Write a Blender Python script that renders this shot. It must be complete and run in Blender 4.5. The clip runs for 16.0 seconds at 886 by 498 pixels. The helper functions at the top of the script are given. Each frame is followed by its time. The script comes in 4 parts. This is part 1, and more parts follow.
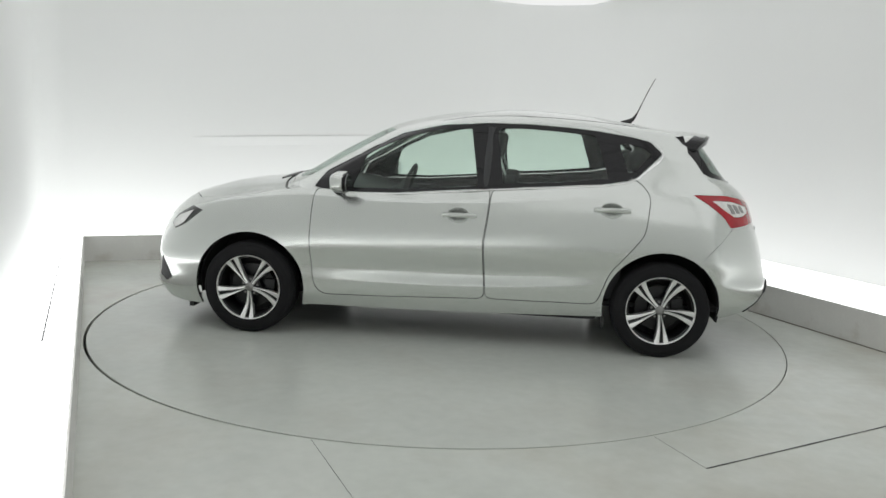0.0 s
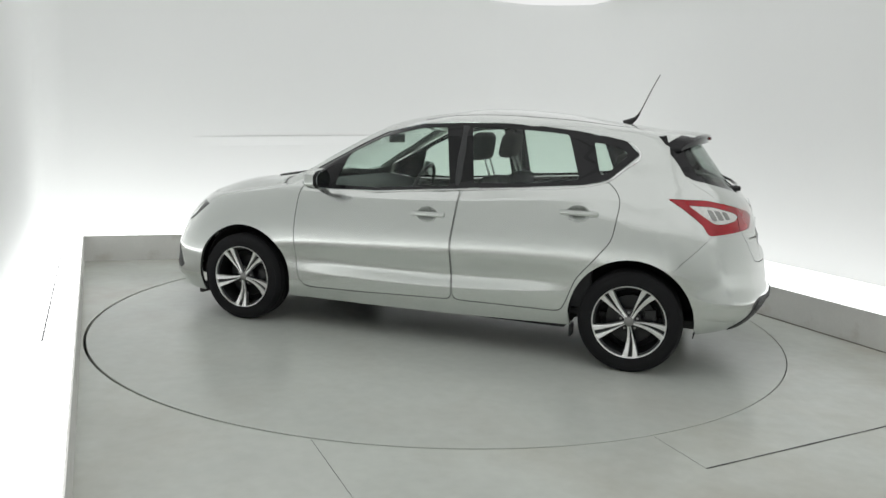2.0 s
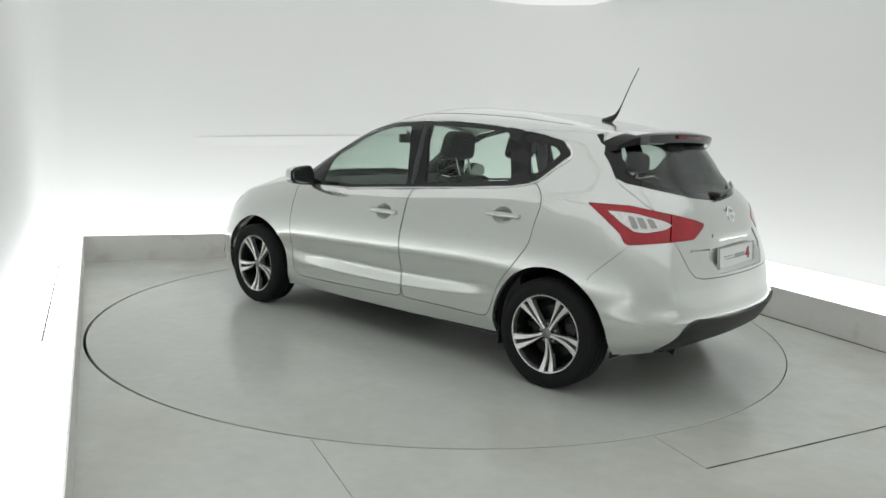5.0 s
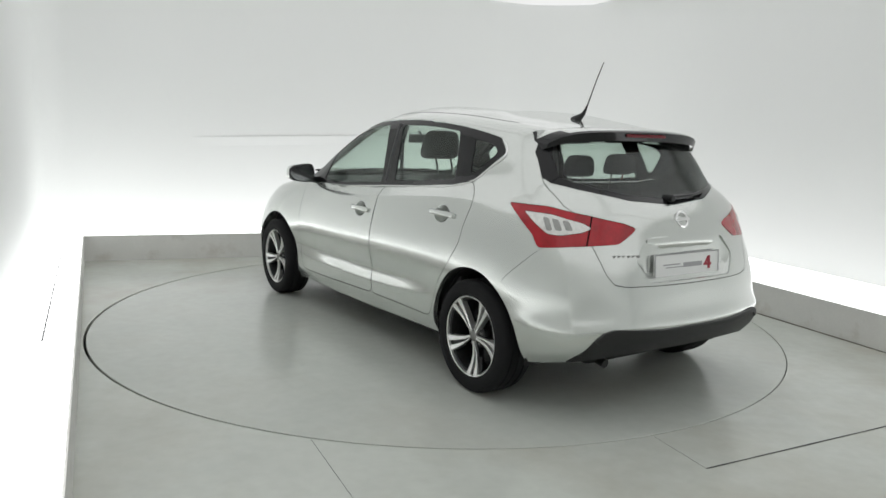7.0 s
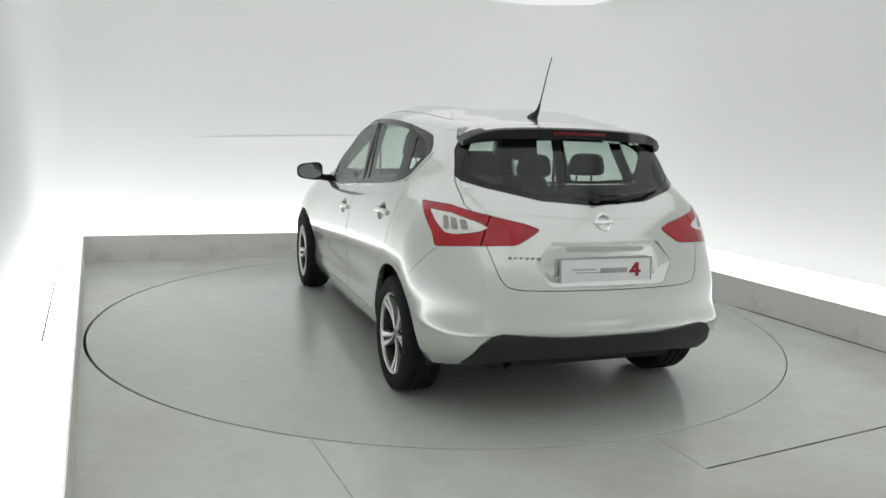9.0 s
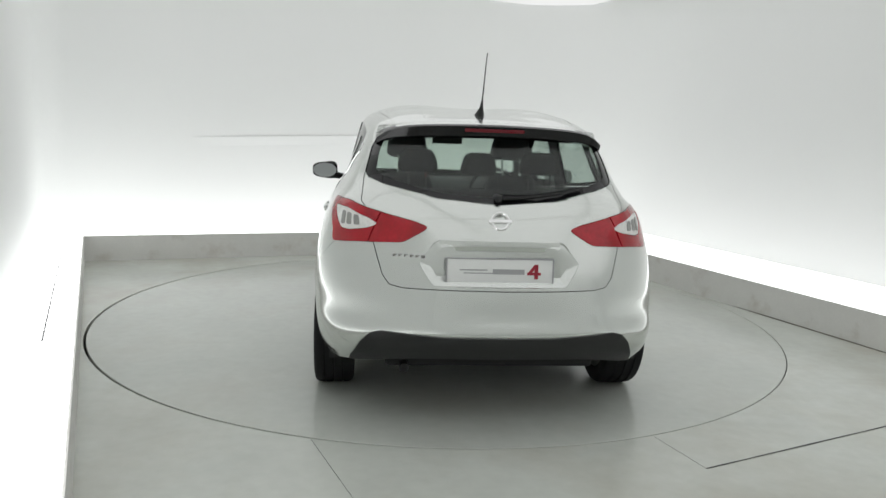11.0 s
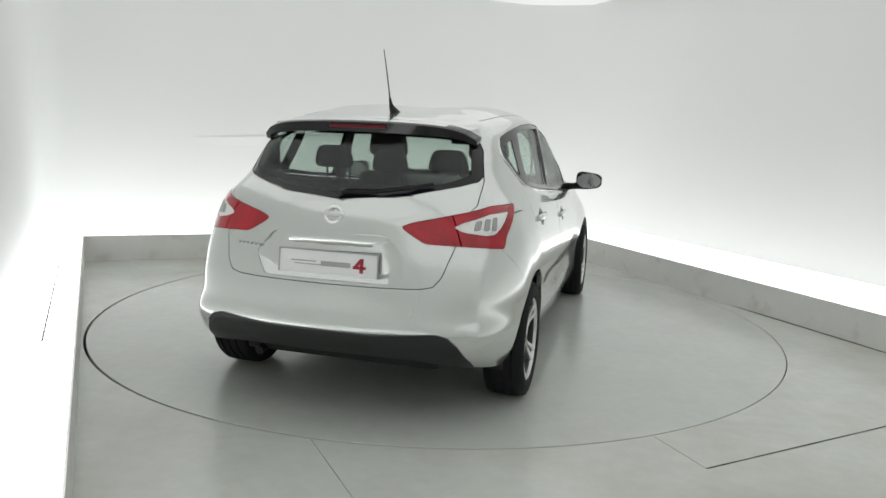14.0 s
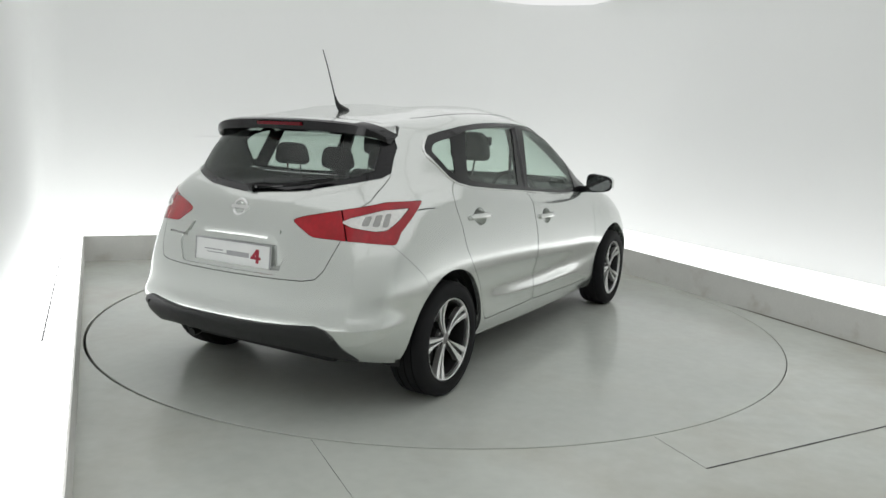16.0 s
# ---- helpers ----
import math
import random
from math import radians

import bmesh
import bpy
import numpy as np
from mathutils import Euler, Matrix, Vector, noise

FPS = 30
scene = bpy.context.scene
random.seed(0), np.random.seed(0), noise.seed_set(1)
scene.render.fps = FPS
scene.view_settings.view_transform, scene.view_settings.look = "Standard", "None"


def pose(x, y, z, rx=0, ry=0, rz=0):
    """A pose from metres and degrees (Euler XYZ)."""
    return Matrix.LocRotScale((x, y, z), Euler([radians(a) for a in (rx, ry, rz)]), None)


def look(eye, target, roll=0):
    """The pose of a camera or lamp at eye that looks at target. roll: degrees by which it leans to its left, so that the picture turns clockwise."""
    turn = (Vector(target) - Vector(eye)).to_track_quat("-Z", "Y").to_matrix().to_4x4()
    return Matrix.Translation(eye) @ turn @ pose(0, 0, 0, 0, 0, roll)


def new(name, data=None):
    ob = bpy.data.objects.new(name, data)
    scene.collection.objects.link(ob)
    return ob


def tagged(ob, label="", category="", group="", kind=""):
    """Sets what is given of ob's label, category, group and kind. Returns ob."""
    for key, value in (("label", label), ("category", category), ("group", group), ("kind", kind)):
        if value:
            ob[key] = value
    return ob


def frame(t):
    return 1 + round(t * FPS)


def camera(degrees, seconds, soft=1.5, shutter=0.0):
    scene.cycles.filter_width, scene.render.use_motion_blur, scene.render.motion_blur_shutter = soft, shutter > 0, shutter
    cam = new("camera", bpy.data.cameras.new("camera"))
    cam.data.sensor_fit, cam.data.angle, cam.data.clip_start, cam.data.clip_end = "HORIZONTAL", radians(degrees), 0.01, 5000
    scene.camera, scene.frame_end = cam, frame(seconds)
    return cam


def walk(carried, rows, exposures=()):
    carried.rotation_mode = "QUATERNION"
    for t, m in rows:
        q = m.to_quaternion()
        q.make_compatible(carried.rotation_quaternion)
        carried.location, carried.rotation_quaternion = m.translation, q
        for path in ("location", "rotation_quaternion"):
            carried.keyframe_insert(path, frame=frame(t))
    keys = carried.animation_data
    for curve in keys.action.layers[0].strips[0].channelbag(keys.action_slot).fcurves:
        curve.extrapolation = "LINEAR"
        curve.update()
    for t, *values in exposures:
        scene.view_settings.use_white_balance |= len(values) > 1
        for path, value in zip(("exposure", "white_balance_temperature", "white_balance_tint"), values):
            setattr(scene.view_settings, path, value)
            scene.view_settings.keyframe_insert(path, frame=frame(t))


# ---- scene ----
# The camera stands still on the platform's open side.
EYE = Vector((0.0, -5.5974, 1.4116))
YAW, PITCH, ROLL = radians(0.198), radians(-9.244), 2.102
AIM = EYE + Vector((math.sin(YAW) * math.cos(PITCH), math.cos(YAW) * math.cos(PITCH), math.sin(PITCH)))
cam = camera(61.38, 16.0, soft=1.5)
walk(cam, [(0.0, look(EYE, AIM, ROLL)), (16.0, look(EYE, AIM, ROLL))], exposures=[(0.0, 0.0, 6500, 10), (16.0, 0.0, 6500, 10)])

# ---- world ----
world = bpy.data.worlds.new("world")
scene.world = world
world.use_nodes = True
world.node_tree.nodes["Background"].inputs["Color"].default_value = (0.8, 0.82, 0.8, 1)
world.node_tree.nodes["Background"].inputs["Strength"].default_value = 0.3

CEILING_POWER = 0.90
DIFFUSER_POWER = (2.75, 2.35, 1.85)


# ---- materials ----
def material(name, color, rough=0.5, metal=0.0, vary=0.06, scale=6.0, bump=0.0, bump_scale=60.0, coat=0.0, spec=0.5):
    """Principled surface with broad and fine variation of colour and roughness, and fine relief."""
    m = bpy.data.materials.new(name)
    m.use_nodes = True
    nt = m.node_tree
    b = nt.nodes["Principled BSDF"]
    b.inputs["Metallic"].default_value = metal
    b.inputs["Coat Weight"].default_value = coat
    b.inputs["Coat Roughness"].default_value = 0.06
    b.inputs["Specular IOR Level"].default_value = spec
    tc = nt.nodes.new("ShaderNodeTexCoord")
    broad = nt.nodes.new("ShaderNodeTexNoise")
    broad.inputs["Scale"].default_value = scale
    broad.inputs["Detail"].default_value = 4
    fine = nt.nodes.new("ShaderNodeTexNoise")
    fine.inputs["Scale"].default_value = bump_scale
    fine.inputs["Detail"].default_value = 3
    nt.links.new(tc.outputs["Object"], broad.inputs["Vector"])
    nt.links.new(tc.outputs["Object"], fine.inputs["Vector"])
    mul = nt.nodes.new("ShaderNodeMath")
    mul.operation = "MULTIPLY"
    nt.links.new(broad.outputs["Fac"], mul.inputs[0])
    add = nt.nodes.new("ShaderNodeMath")
    add.operation = "MULTIPLY_ADD"
    nt.links.new(fine.outputs["Fac"], add.inputs[0])
    add.inputs[1].default_value = 0.35
    nt.links.new(mul.outputs[0], add.inputs[2])
    mul.inputs[1].default_value = 0.65
    ramp = nt.nodes.new("ShaderNodeValToRGB")
    ramp.color_ramp.elements[0].position, ramp.color_ramp.elements[1].position = 0.0, 1.0
    ramp.color_ramp.elements[0].color = [c * (1 - 2 * vary) for c in color] + [1]
    ramp.color_ramp.elements[1].color = [min(1, c * (1 + 2 * vary)) for c in color] + [1]
    nt.links.new(add.outputs[0], ramp.inputs["Fac"])
    nt.links.new(ramp.outputs["Color"], b.inputs["Base Color"])
    rr = nt.nodes.new("ShaderNodeMapRange")
    rr.inputs["From Min"].default_value, rr.inputs["From Max"].default_value = 0.0, 1.0
    rr.inputs["To Min"].default_value, rr.inputs["To Max"].default_value = max(0.02, rough * 0.89), min(1, rough * 1.11)
    nt.links.new(broad.outputs["Fac"], rr.inputs["Value"])
    nt.links.new(rr.outputs["Result"], b.inputs["Roughness"])
    if bump:
        bp = nt.nodes.new("ShaderNodeBump")
        bp.inputs["Strength"].default_value = bump
        bp.inputs["Distance"].default_value = 0.002
        nt.links.new(fine.outputs["Fac"], bp.inputs["Height"])
        nt.links.new(bp.outputs["Normal"], b.inputs["Normal"])
    return m


def stained(m, tint, scale, lo, hi, amount):
    """Lays uneven stains of another tint over a surface."""
    nt = m.node_tree
    b = nt.nodes["Principled BSDF"]
    under = b.inputs["Base Color"].links[0].from_socket
    tc = nt.nodes.new("ShaderNodeTexCoord")
    spots = nt.nodes.new("ShaderNodeTexNoise")
    spots.inputs["Scale"].default_value = scale
    spots.inputs["Detail"].default_value = 6
    spots.inputs["Roughness"].default_value = 0.62
    nt.links.new(tc.outputs["Object"], spots.inputs["Vector"])
    rng = nt.nodes.new("ShaderNodeMapRange")
    rng.inputs["From Min"].default_value, rng.inputs["From Max"].default_value = lo, hi
    rng.inputs["To Min"].default_value, rng.inputs["To Max"].default_value = 0.0, amount
    nt.links.new(spots.outputs["Fac"], rng.inputs["Value"])
    mix = nt.nodes.new("ShaderNodeMix")
    mix.data_type = "RGBA"
    nt.links.new(rng.outputs["Result"], mix.inputs["Factor"])
    nt.links.new(under, mix.inputs[6])
    mix.inputs[7].default_value = (*tint, 1)
    nt.links.new(mix.outputs[2], b.inputs["Base Color"])
    return m


def glowing(name, color, strength):
    m = bpy.data.materials.new(name)
    m.use_nodes = True
    nt = m.node_tree
    nt.nodes.remove(nt.nodes["Principled BSDF"])
    e = nt.nodes.new("ShaderNodeEmission")
    e.inputs["Color"].default_value = (*color, 1)
    e.inputs["Strength"].default_value = strength
    nt.links.new(e.outputs[0], nt.nodes["Material Output"].inputs["Surface"])
    return m


def clear_pane(name, tint, rough=0.0, gloss=0.025):
    """A thin sheet: tinted see-through, with a mirror gloss that grows at grazing angles."""
    m = bpy.data.materials.new(name)
    m.use_nodes = True
    nt = m.node_tree
    nt.nodes.remove(nt.nodes["Principled BSDF"])
    tr = nt.nodes.new("ShaderNodeBsdfTransparent")
    tr.inputs["Color"].default_value = (*tint, 1)
    gl = nt.nodes.new("ShaderNodeBsdfGlossy")
    gl.inputs["Roughness"].default_value = rough
    lw = nt.nodes.new("ShaderNodeLayerWeight")
    pw = nt.nodes.new("ShaderNodeMath")
    pw.operation = "POWER"
    pw.inputs[1].default_value = 4.0
    nt.links.new(lw.outputs["Facing"], pw.inputs[0])
    fr = nt.nodes.new("ShaderNodeMath")
    fr.operation = "MULTIPLY_ADD"
    fr.inputs[1].default_value, fr.inputs[2].default_value = 0.5, gloss
    nt.links.new(pw.outputs[0], fr.inputs[0])
    mx = nt.nodes.new("ShaderNodeMixShader")
    nt.links.new(fr.outputs[0], mx.inputs[0])
    nt.links.new(tr.outputs[0], mx.inputs[1])
    nt.links.new(gl.outputs[0], mx.inputs[2])
    nt.links.new(mx.outputs[0], nt.nodes["Material Output"].inputs["Surface"])
    return m


def car_paint(name, color):
    """Silver metallic lacquer under a clear coat."""
    m = material(name, color, rough=0.19, metal=0.80, vary=0.02, scale=3.0, coat=0.7)
    m.node_tree.nodes["Principled BSDF"].inputs["Coat Roughness"].default_value = 0.02
    return m


PAINT = car_paint("silver_paint", (0.625, 0.646, 0.622))
LINER = material("dark_liner", (0.012, 0.012, 0.013), rough=0.8, vary=0.2, scale=20)
BLACK_TRIM = material("black_trim", (0.008, 0.008, 0.009), rough=0.08, vary=0.15, scale=9, spec=0.35)
PLASTIC = material("textured_black_plastic", (0.011, 0.0115, 0.012), rough=0.5, vary=0.18, scale=14, bump=0.4, bump_scale=700)
RUBBER = material("tyre_rubber", (0.011, 0.011, 0.012), rough=0.75, vary=0.25, scale=18, bump=0.3, bump_scale=200, spec=0.2)
ALLOY = material("machined_alloy", (0.86, 0.86, 0.85), rough=0.3, metal=0.9, vary=0.06, scale=25)
DARK_ALLOY = material("dark_alloy", (0.016, 0.016, 0.017), rough=0.35, metal=0.3, vary=0.2, scale=25)
STEEL = material("brake_steel", (0.28, 0.275, 0.27), rough=0.4, metal=0.9, vary=0.15, scale=40)
CHROME = material("chrome", (0.8, 0.8, 0.8), rough=0.08, metal=1.0, vary=0.03)
WINDOW = clear_pane("window_glass", (0.88, 0.93, 0.90), gloss=0.03)
REAR_GLASS = clear_pane("rear_window_glass", (0.76, 0.80, 0.78), gloss=0.035)
FABRIC = material("charcoal_seat_fabric", (0.035, 0.036, 0.038), rough=0.9, vary=0.2, scale=30)
CABIN = material("cabin_plastic", (0.04, 0.041, 0.043), rough=0.6, vary=0.15, scale=20, bump=0.3, bump_scale=400)
RED_LENS = material("red_lens", (0.34, 0.004, 0.012), rough=0.12, vary=0.35, scale=11, coat=0.55, spec=0.3)
DARK_RED = material("brake_lens", (0.11, 0.004, 0.008), rough=0.15, vary=0.1, coat=0.2, spec=0.3)
CLEAR_LENS = material("clear_lens", (0.72, 0.72, 0.70), rough=0.15, vary=0.12, scale=60, coat=1.0)
LAMP_GREY = material("lamp_reflector", (0.32, 0.32, 0.31), rough=0.25, metal=0.4, vary=0.2, scale=80)
PLATE_WHITE = material("plate_white", (0.74, 0.75, 0.74), rough=0.35, vary=0.03)
INK_GREY = material("ink_grey", (0.35, 0.35, 0.36), rough=0.5)
INK_RED = material("ink_red", (0.35, 0.02, 0.04), rough=0.5)
# Dark reflection put into the glass colour; plain mirror glass is far brighter.
MIRROR_DARKENED = material("mirror_glass_darkened", (0.28, 0.29, 0.295), rough=0.02, metal=1.0, vary=0.01)
WALL_WHITE = material("white_wall_paint", (0.78, 0.79, 0.78), rough=0.75, vary=0.015, scale=0.7, bump=0.05, bump_scale=90)
CEIL_WHITE = material("white_ceiling_paint", (0.78, 0.79, 0.78), rough=0.8, vary=0.02, scale=1.0)
# For the unseen wall behind the camera; its white lifts reflections in the car.
SOUTH_BOUNCE = material("pale_bounce_wall", (0.78, 0.79, 0.78), rough=0.8, vary=0.05, scale=0.8)
PARAPET_WHITE = material("scuffed_white_board", (0.69, 0.685, 0.66), rough=0.6, vary=0.06, scale=5, bump=0.1)
FLOOR_GREY = material("grey_floor_coating", (0.540, 0.564, 0.522), rough=0.22, vary=0.10, scale=1.6, bump_scale=14)
TABLE_GREY = material("grey_turntable_coating", (0.510, 0.533, 0.494), rough=0.22, vary=0.09, scale=1.4, bump_scale=14)
stained(FLOOR_GREY, (0.40, 0.37, 0.30), 0.9, 0.45, 0.75, 0.6)
stained(TABLE_GREY, (0.42, 0.40, 0.35), 1.3, 0.48, 0.8, 0.5)
stained(PARAPET_WHITE, (0.40, 0.35, 0.29), 4.0, 0.54, 0.8, 0.6)
JOINT_GREY = material("floor_joint_grey", (0.09, 0.09, 0.085), rough=0.8, vary=0.3, scale=30)
JOINT_BROWN = material("grimy_joint", (0.11, 0.09, 0.07), rough=0.8, vary=0.3, scale=20)
GAP_DARK = material("gap_dark", (0.02, 0.02, 0.02), rough=0.9)
STRIPS = [glowing("light_diffuser", (0.985, 1.0, 0.994), p) for p in DIFFUSER_POWER]
PANEL = glowing("light_panel", (0.985, 1.0, 0.992), CEILING_POWER)


# ---- mesh helpers ----
def smooth(me, angle=35):
    for poly in me.polygons:
        poly.use_smooth = True
    bm = bmesh.new()
    bm.from_mesh(me)
    lim = radians(angle)
    for ed in bm.edges:
        ed.smooth = len(ed.link_faces) == 2 and ed.calc_face_angle(0) < lim
    bm.to_mesh(me)
    bm.free()
    return me


def mesh_of(name, bm, *mats, angle=35):
    me = bpy.data.meshes.new(name)
    bmesh.ops.recalc_face_normals(bm, faces=bm.faces)
    bm.to_mesh(me)
    bm.free()
    for m in mats:
        me.materials.append(m)
    return smooth(me, angle)


def part(name, shape, mats, parent=None, label="", angle=35):
    """Links a bmesh or a mesh as one object under a thing or a part."""
    mats = mats if isinstance(mats, (list, tuple)) else [mats]
    if isinstance(shape, bmesh.types.BMesh):
        shape = mesh_of(name, shape, *mats, angle=angle)
    else:
        shape.materials.clear()
        for m in mats:
            shape.materials.append(m)
    ob = new(name, shape)
    if parent:
        ob.parent = parent
    if label:
        tagged(ob, label)
    return ob


def box(bm, x0, x1, y0, y1, z0, z1, bevel=0.0):
    r = bmesh.ops.create_cube(bm, size=1.0)
    vs = r["verts"]
    for v in vs:
        v.co = Vector((x0 + (v.co.x + 0.5) * (x1 - x0), y0 + (v.co.y + 0.5) * (y1 - y0), z0 + (v.co.z + 0.5) * (z1 - z0)))
    if bevel:
        es = list({e for v in vs for e in v.link_edges})
        bmesh.ops.bevel(bm, geom=es, offset=bevel, segments=2, profile=0.6, affect="EDGES")
    return bm


def prism(poly, axes, lo, hi, bm=None, mat=1):
    """A polygon drawn in two axes ("xz", "yz", "xy") pushed along the third from lo to hi."""
    bm = bm or bmesh.new()
    third = ({0, 1, 2} - {"xyz".index(a) for a in axes}).pop()
    rows = []
    for d in (lo, hi):
        row = []
        for p in poly:
            co = [0, 0, 0]
            co["xyz".index(axes[0])], co["xyz".index(axes[1])], co[third] = p[0], p[1], d
            row.append(bm.verts.new(co))
        rows.append(row)
    n = len(poly)
    fs = [bm.faces.new(rows[0]), bm.faces.new(rows[1])]
    for i in range(n):
        fs.append(bm.faces.new((rows[0][i], rows[0][(i + 1) % n], rows[1][(i + 1) % n], rows[1][i])))
    for f in fs:
        f.material_index = mat
    bmesh.ops.recalc_face_normals(bm, faces=fs)
    return bm


def lathe(profile, segments=48, axis="y", closed=True):
    """Turns (radius, along) pairs about an axis."""
    bm = bmesh.new()
    rings = []
    for i in range(segments):
        a = 2 * math.pi * i / segments
        c, s = math.cos(a), math.sin(a)
        ring = []
        for r, d in profile:
            ring.append(bm.verts.new((r * c, d, r * s) if axis == "y" else (r * c, r * s, d)))
        rings.append(ring)
    n = len(profile)
    for i in range(segments):
        a, b = rings[i], rings[(i + 1) % segments]
        for j in range(n if closed else n - 1):
            k = (j + 1) % n
            bm.faces.new((a[j], a[k], b[k], b[j]))
    return bm


def tube(points, radii, sides=10):
    """A round rod through points with a radius at each."""
    bm = bmesh.new()
    pts = [Vector(p) for p in points]
    rings = []
    for i, p in enumerate(pts):
        d = (pts[min(i + 1, len(pts) - 1)] - pts[max(i - 1, 0)]).normalized()
        q = d.to_track_quat("Z", "Y")
        r = radii[i] if isinstance(radii, (list, tuple)) else radii
        rings.append([bm.verts.new(p + q @ Vector((r * math.cos(2 * math.pi * k / sides), r * math.sin(2 * math.pi * k / sides), 0))) for k in range(sides)])
    for a, b in zip(rings, rings[1:]):
        for k in range(sides):
            bm.faces.new((a[k], a[(k + 1) % sides], b[(k + 1) % sides], b[k]))
    bm.faces.new(rings[0])
    bm.faces.new(rings[-1])
    return bm


def cut(me, tool, op="DIFFERENCE"):
    """The mesh after a boolean with a bmesh or mesh."""
    if isinstance(tool, bmesh.types.BMesh):
        t = bpy.data.meshes.new("tool")
        tool.to_mesh(t)
        tool.free()
    else:
        t = tool
    for m in (None, None):
        t.materials.append(m)
    a, b = bpy.data.objects.new("a", me), bpy.data.objects.new("b", t)
    scene.collection.objects.link(a)
    scene.collection.objects.link(b)
    md = a.modifiers.new("cut", "BOOLEAN")
    md.operation, md.object, md.solver = op, b, "EXACT"
    md.material_mode = "INDEX"
    out = bpy.data.meshes.new_from_object(a.evaluated_get(bpy.context.evaluated_depsgraph_get()))
    bpy.data.objects.remove(a)
    bpy.data.objects.remove(b)
    return out


def mirrored(me):
    """A copy of a mesh on the car's other side."""
    bm = bmesh.new()
    bm.from_mesh(me)
    for v in bm.verts:
        v.co.y = -v.co.y
    bmesh.ops.reverse_faces(bm, faces=bm.faces)
    bmesh.ops.delete(bm, geom=[e for e in bm.edges if not e.link_faces], context="EDGES")
    out = bpy.data.meshes.new(me.name)
    bm.to_mesh(out)
    bm.free()
    return out


def whole(me):
    """Both halves of a mesh that ends on the car's middle plane."""
    bm = bmesh.new()
    bm.from_mesh(me)
    other = mirrored(me)
    bm.from_mesh(other)
    mid = [f for f in bm.faces if all(abs(v.co.y) < 4e-4 for v in f.verts)]
    bmesh.ops.delete(bm, geom=mid, context="FACES_ONLY")
    bmesh.ops.remove_doubles(bm, verts=[v for v in bm.verts if abs(v.co.y) < 4e-4], dist=8e-4)
    bmesh.ops.delete(bm, geom=[e for e in bm.edges if not e.link_faces], context="EDGES")
    out = bpy.data.meshes.new(me.name)
    bm.to_mesh(out)
    bm.free()
    return out


# ---- the booth ----
TABLE_R = 2.4607
CORNER = Vector((-3.453, 1.540, 0))
LEFT_DIR = Vector((0.4220, -0.9066, 0))
BACK_DIR = Vector((0.9342, 0.3566, 0))
RIGHT_A, RIGHT_DIR = Vector((1.641, 2.577, 0)), Vector((0.4034, -0.9150, 0))


def meet(p, d, q, e):
    k = ((q.x - p.x) * e.y - (q.y - p.y) * e.x) / (d.x * e.y - d.y * e.x)
    return p + d * k


def outward(d, sign):
    return Vector((-d.y, d.x, 0)) * sign


LEFT_OUT, BACK_OUT, RIGHT_OUT = outward(LEFT_DIR, -1), outward(BACK_DIR, 1), outward(RIGHT_DIR, 1)
PARAPET_H, PARAPET_T = 0.25, 0.157
ROOM_H = 3.03


def corners(left, back, right):
    """The booth's outline, pushed outward by those widths; open towards the camera."""
    a = meet(CORNER + LEFT_OUT * left, LEFT_DIR, CORNER + BACK_OUT * back, BACK_DIR)
    b = meet(RIGHT_A + RIGHT_OUT * right, RIGHT_DIR, CORNER + BACK_OUT * back, BACK_DIR)
    return a + LEFT_DIR * 10.5, a, b, b + RIGHT_DIR * 12.5


def strip_wall(pts, pts_out, z0, z1, bm=None):
    """A wall between an inner and an outer line."""
    bm = bm or bmesh.new()
    rings = []
    for i, o in zip(pts, pts_out):
        rings.append([bm.verts.new((q.x, q.y, z)) for q, z in ((i, z0), (i, z1), (o, z1), (o, z0))])
    for a, b in zip(rings, rings[1:]):
        for k in range(4):
            bm.faces.new((a[k], a[(k + 1) % 4], b[(k + 1) % 4], b[k]))
    bm.faces.new(rings[0])
    bm.faces.new(rings[-1])
    return bm


def fillet(pts, radii, n=14):
    """The line with its inner corners rounded; each point with its outward way."""
    line = [pts[0]]
    for i, r in enumerate(radii):
        p, q, s = pts[i], pts[i + 1], pts[i + 2]
        d0, d1 = (p - q).normalized(), (s - q).normalized()
        half = math.acos(max(-1, min(1, d0.dot(d1)))) / 2
        reach = r / math.tan(half)
        mid = q + (d0 + d1).normalized() * (r / math.sin(half))
        a, b = q + d0 * reach - mid, q + d1 * reach - mid
        for k in range(n + 1):
            line.append(mid + a.slerp(b, k / n).normalized() * r)
    line.append(pts[-1])
    out = []
    for i, q in enumerate(line):
        d = (line[min(i + 1, len(line) - 1)] - line[max(i - 1, 0)]).normalized()
        out.append((q, Vector((-d.y, d.x, 0))))
    return out


